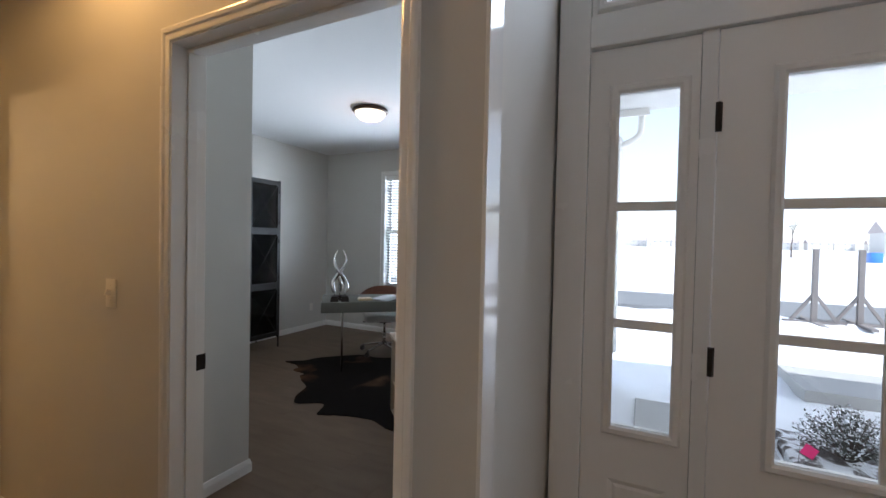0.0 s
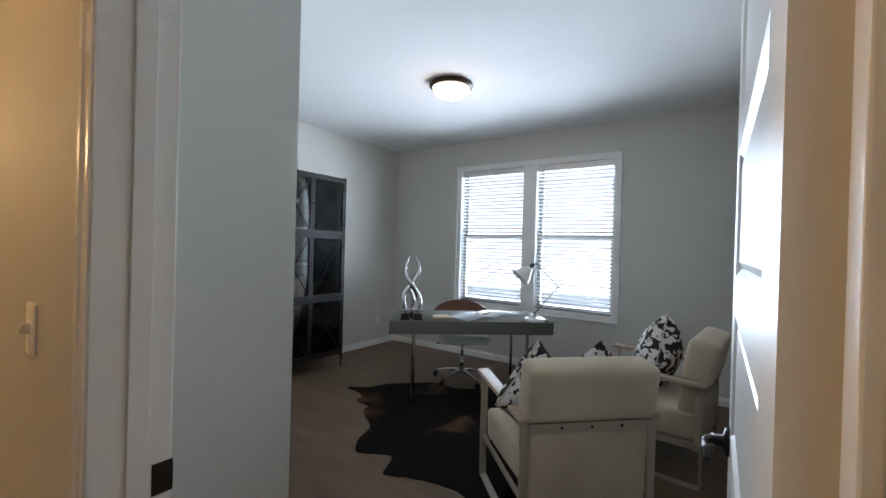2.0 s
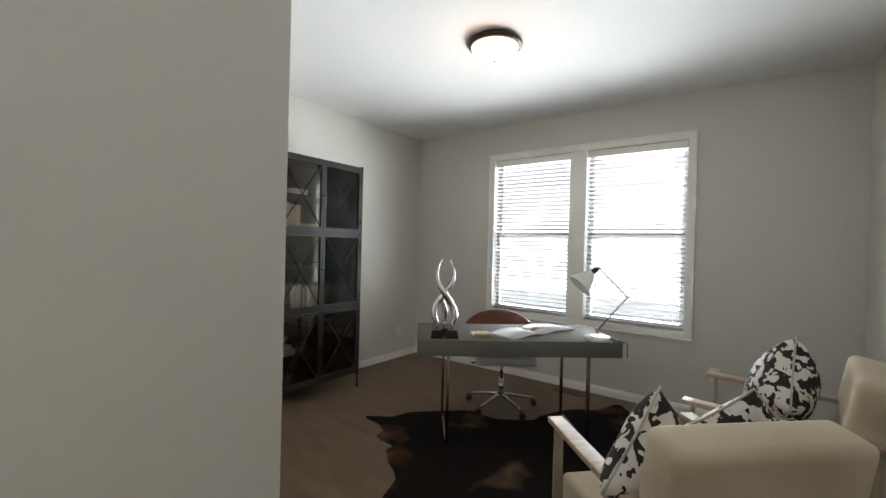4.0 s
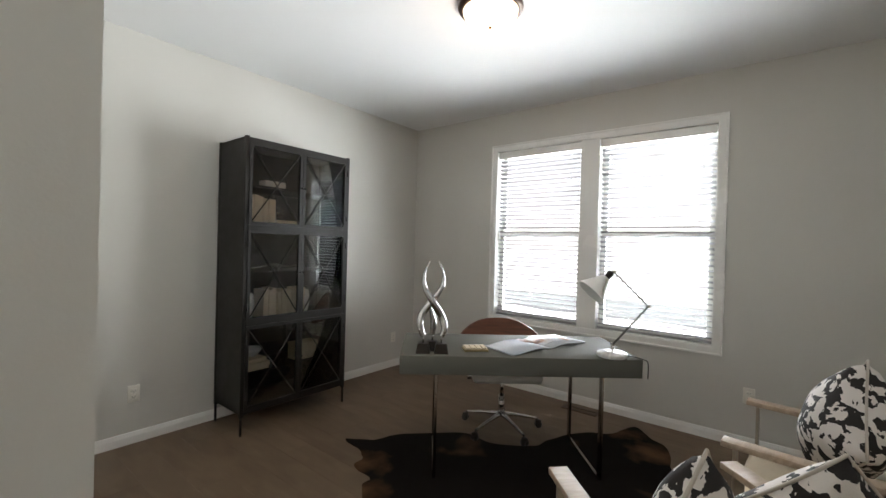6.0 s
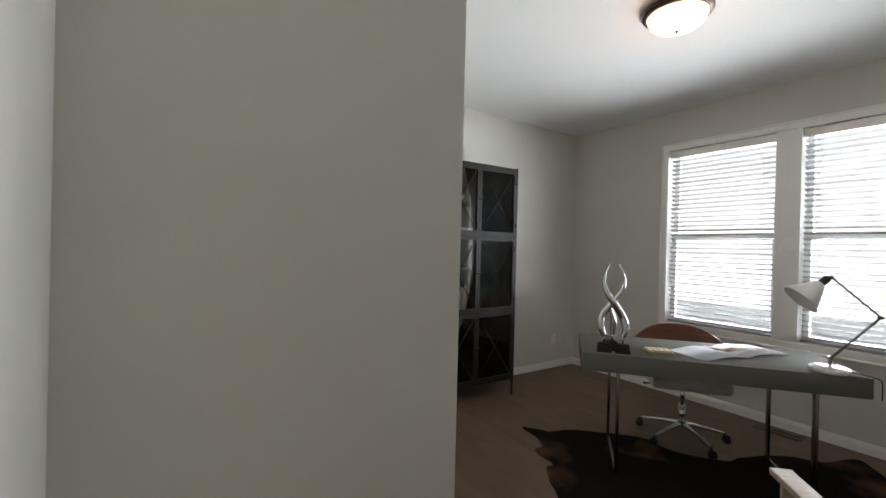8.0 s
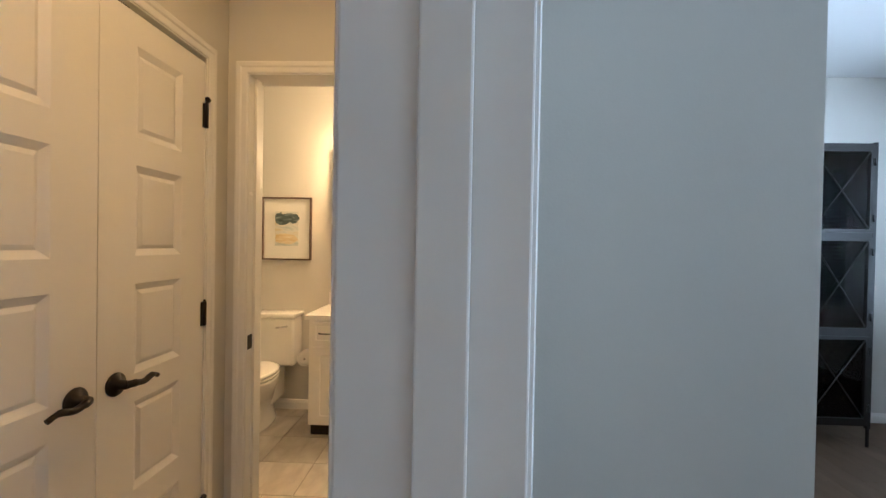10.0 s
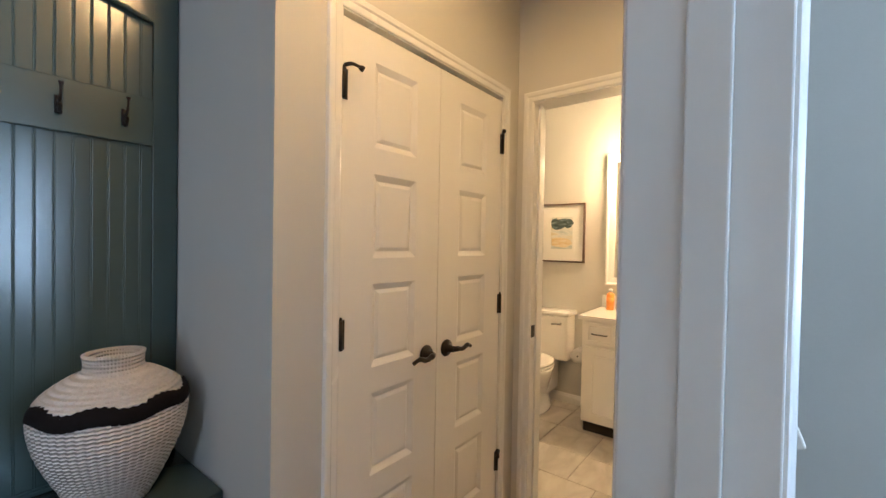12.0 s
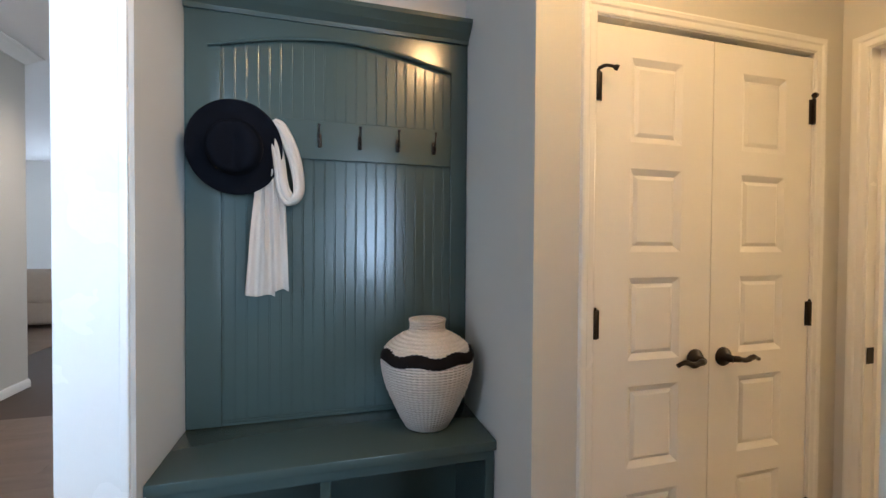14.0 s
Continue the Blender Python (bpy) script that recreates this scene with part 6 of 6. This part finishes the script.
def shrub(x, y, r, h, seed):
    ob = thing("evergreen_shrub", pose(x, y, -0.21), "low dark evergreen shrub dusted with snow", "shrub", "front shrubs")
    q = random.Random(seed)
    stems, leaves, snow = [], [], []
    for i in range(60):
        a, e = q.uniform(0, 6.28), q.uniform(0.25, 1.45)
        tip = Vector((r * math.cos(a) * math.cos(e), r * math.sin(a) * math.cos(e), h * math.sin(e) * q.uniform(0.7, 1.0) + 0.04))
        mid = tip * 0.5 + Vector((q.uniform(-0.04, 0.04), q.uniform(-0.04, 0.04), 0.03))
        stems.append(tube([(0, 0, 0), mid, tip], [0.006, 0.004, 0.002], 5))
        for k in range(24):
            p = tip.lerp(mid, q.random()) + Vector((q.gauss(0, 0.025), q.gauss(0, 0.025), q.gauss(0, 0.025)))
            d = Vector((q.gauss(0, 1), q.gauss(0, 1), q.gauss(0.4, 1))).normalized()
            (snow if q.random() < 0.30 else leaves).append((p, d))

    def foliage(items, size):
        b = bmesh.new()
        for p, d in items:
            s = d.cross(Vector((0.3, 0.5, 0.8))).normalized()
            u = d.cross(s)
            l, w = size, size * 0.34
            pts = [p, p + d * l * 0.5 + s * w, p + d * l, p + d * l * 0.5 - s * w, p + d * l * 0.5 + u * w * 0.6]
            v = [b.verts.new(c) for c in pts]
            for t in ((0, 1, 4), (1, 2, 4), (2, 3, 4), (3, 0, 4)):
                b.faces.new([v[k] for k in t])
        return b
    part("stems", join(*stems), M_BARK, ob)
    part("foliage", foliage(leaves, 0.026), M_LEAF, ob)
    part("snow_caps", foliage(snow, 0.030), M_SNOW, ob)
    return ob


shrub(1.70, 4.86, 0.36, 0.36, 1)
shrub(2.25, 5.10, 0.30, 0.28, 2)
shrub(2.95, 4.60, 0.30, 0.30, 3)
fl = thing("marker_flag", pose(1.335, 4.66, -0.21), "small pink plastic marker flag on a wire", "flag")
part("wire", tube([(0, 0, 0), (0.01, 0, 0.16)], 0.002, 6), M_STEEL, fl)
part("flag", moved(box(0, 0.095, -0.001, 0.001, 0, 0.085), pose(0.005, 0, 0.085, 0, 30, 10)), M_PINK, fl)


def post_frame(x, y):
    ob = thing("timber_post", pose(x, y, -0.26), "grey timber post on braced feet in the snow", "post", "timber posts")
    part("upright", box(-0.05, 0.05, -0.05, 0.05, 0, 1.66, 0.004), M_LUMBER, ob)
    for s in (-1, 1):
        part("brace", moved(box(-0.03, 0.03, -0.03, 0.03, 0, 0.72), pose(s * 0.42, 0, 0.03, 0, -s * 33, 0)), M_LUMBER, ob)
    part("foot", box(-0.55, 0.55, -0.06, 0.06, 0, 0.06), M_LUMBER, ob)
    part("cross_foot", box(-0.06, 0.06, -0.7, 0.7, 0.0, 0.055), M_LUMBER, ob)
    return ob


post_frame(3.66, 12.5)
post_frame(4.50, 12.72)


def house(x, y, w, d, h, seed, s=1.0):
    ob = thing("far_house", pose(x, y, -0.3, 0, 0, seed * 7 % 20 - 10), "distant pale two-storey house with brown roof", "house", "houses across the field")
    part("wall", box(-w / 2, w / 2, 0, d, 0, h), M_SIDING, ob)
    b = bmesh.new()
    v = [b.verts.new(p) for p in ((-w / 2 - 0.4, -0.4, h), (w / 2 + 0.4, -0.4, h), (w / 2 + 0.4, d + 0.4, h), (-w / 2 - 0.4, d + 0.4, h), (-w / 2 - 0.4, d / 2, h + d * 0.32), (w / 2 + 0.4, d / 2, h + d * 0.32))]
    for t in ((0, 1, 5, 4), (2, 3, 4, 5), (0, 4, 3), (1, 2, 5), (3, 2, 1, 0)):
        b.faces.new([v[k] for k in t])
    part("roof", b, M_ROOF, ob)
    for i in range(3):
        for z in (0.9, 3.6):
            wx = -w / 2 + w * (i + 0.5) / 3
            wd = part("window", box(wx - 0.6, wx + 0.6, -0.05, 0.0, z, z + 1.4), M_TRIM, ob)
            part("pane", box(wx - 0.5, wx + 0.5, -0.07, -0.04, z + 0.1, z + 1.3), M_DARKWIN, wd)
    return ob


house(57, 130, 14, 9, 5.6, 1)
for i, (x, y) in enumerate(((-20, 370), (-4, 380), (12, 372), (26, 384), (92, 372), (108, 366), (124, 376), (140, 370), (-40, 376))):
    house(x, y, 11 + i % 3, 9, 5.0, i + 2)
bin_ = thing("blue_bin", pose(26.3, 71, -0.3), "blue plastic site bin far off", "bin")
part("bin_body", smooth(box(-0.6, 0.6, -0.6, 0.6, 0, 1.3, 0.08)), M_BLUE, bin_)


def bare_tree(x, y, h, seed):
    ob = thing("bare_tree", pose(x, y, -0.3), "distant leafless winter tree", "tree", "bare trees")
    q = random.Random(seed)
    limbs = []

    def grow(p, d, l, r, k):
        e = p + d * l
        limbs.append(tube([p, (p + e) / 2 + Vector((q.gauss(0, 0.04), q.gauss(0, 0.04), 0)) * l, e], [r, r * 0.8, r * 0.6], 5))
        if k:
            for _ in range(3):
                grow(e, (d + Vector((q.gauss(0, 0.5), q.gauss(0, 0.5), q.gauss(0.1, 0.3)))).normalized(), l * q.uniform(0.55, 0.8), r * 0.55, k - 1)
    part("trunk", tube([(0, 0, 0), (0, 0, h * 0.3)], [h * 0.022, h * 0.016], 8), M_BARK, ob)
    grow(Vector((0, 0, h * 0.3)), Vector((0.05, 0, 1)).normalized(), h * 0.26, h * 0.015, 3)
    part("crown", join(*limbs), M_BARK, ob)


bare_tree(22.8, 90, 7, 1)
bare_tree(14, 110, 9, 2)
bare_tree(56, 95, 8, 3)
gt = thing("roof_gutter", pose(0, 0, 0), "white roof gutter and downspout elbow at the eave", "gutter")
part("gutter", sweep([(-4.6, 6.12, 2.98), (0.26, 6.12, 2.98)], (0, 0, 1), [(0, 0), (0, 0.13), (-0.004, 0.13), (-0.004, 0.004), (-0.08, 0.004), (-0.12, 0.13), (-0.124, 0.13), (-0.085, 0)]), M_TRIM, gt)
part("elbow", tube(spline([(0.17, 6.20, 3.00), (0.17, 6.20, 2.86), (0.15, 6.20, 2.74), (0.06, 6.18, 2.66), (-0.05, 6.15, 2.60), (-0.07, 6.14, 2.50), (-0.07, 6.14, 0.1)], 5), 0.040, 10), M_TRIM, gt)
part("soffit", box(-4.6, 0.26, 6.096, 6.12, 2.94, 3.20), M_TRIM, gt)


# ---- floor pieces, last ----
def plank_mesh(l, w):
    bm = box(0, l, 0, w, -0.012, 0.0)
    top = [e for e in bm.edges if all(v.co.z > -0.001 for v in e.verts)]
    bmesh.ops.bevel(bm, geom=top, offset=0.0008, segments=1, affect="EDGES")
    me = bpy.data.meshes.new("plank")
    bm.to_mesh(me)
    bm.free()
    me.materials.append(M_FLOOR)
    return me


floor = bpy.data.objects["floor"]
PWID, cache = 0.178, {}
q = random.Random(11)


def lay(x0, x1, y0, y1):
    """Planks along x in staggered courses."""
    j = math.floor(y0 / PWID)
    while j * PWID < y1:
        a, b = max(y0, j * PWID), min(y1, (j + 1) * PWID)
        x = x0
        first = True
        while x < x1 - 0.005:
            l = round(q.choice((0.3, 0.6, 0.9)) if first else 1.22, 3)
            first = False
            l = round(min(l, x1 - x), 3)
            w = round(b - a, 3)
            if w > 0.012 and l > 0.01:
                key = (l, w)
                if key not in cache:
                    cache[key] = plank_mesh(l - 0.0005, w - 0.0005)
                piece("plank", cache[key], floor, pose(x, a, 0))
            x += l
        j += 1


lay(XW, XE, YS, YN)
lay(XS, XE, Y0, YS)
lay(XP - 0.06, -0.08, YC - 0.12, Y0)
lay(-0.08, 1.86, -2.0, YF)
lay(NX0, NX1, 0.02, YC - 0.12)

tiles = bpy.data.objects["floor_powder"]
TM = {}


def tile(w, l):
    if (w, l) not in TM:
        bm = box(0, w - 0.004, 0, l - 0.004, -0.008, 0.0)
        top = [e for e in bm.edges if all(v.co.z > -0.001 for v in e.verts)]
        bmesh.ops.bevel(bm, geom=top, offset=0.002, segments=1, affect="EDGES")
        me = bpy.data.meshes.new("tile")
        bm.to_mesh(me)
        bm.free()
        me.materials.append(M_TILE)
        TM[(w, l)] = me
    return TM[(w, l)]


XE_TILE, YE_TILE, PITCH = XP - 0.06, YS - 0.14, 0.335
for i in range(6):
    x0, x1 = max(-4.33, -4.51 + PITCH * i), min(XE_TILE, -4.51 + PITCH * (i + 1))
    shift = -0.165 if i >= 4 else 0.0
    for j in range(11):
        y0, y1 = max(-0.50, -0.89 + shift + PITCH * j), min(YE_TILE, -0.555 + shift + PITCH * j)
        if x1 - x0 > 0.02 and y1 - y0 > 0.02:
            piece("tile", tile(round(x1 - x0, 3), round(y1 - y0, 3)), tiles, pose(x0, y0, 0))
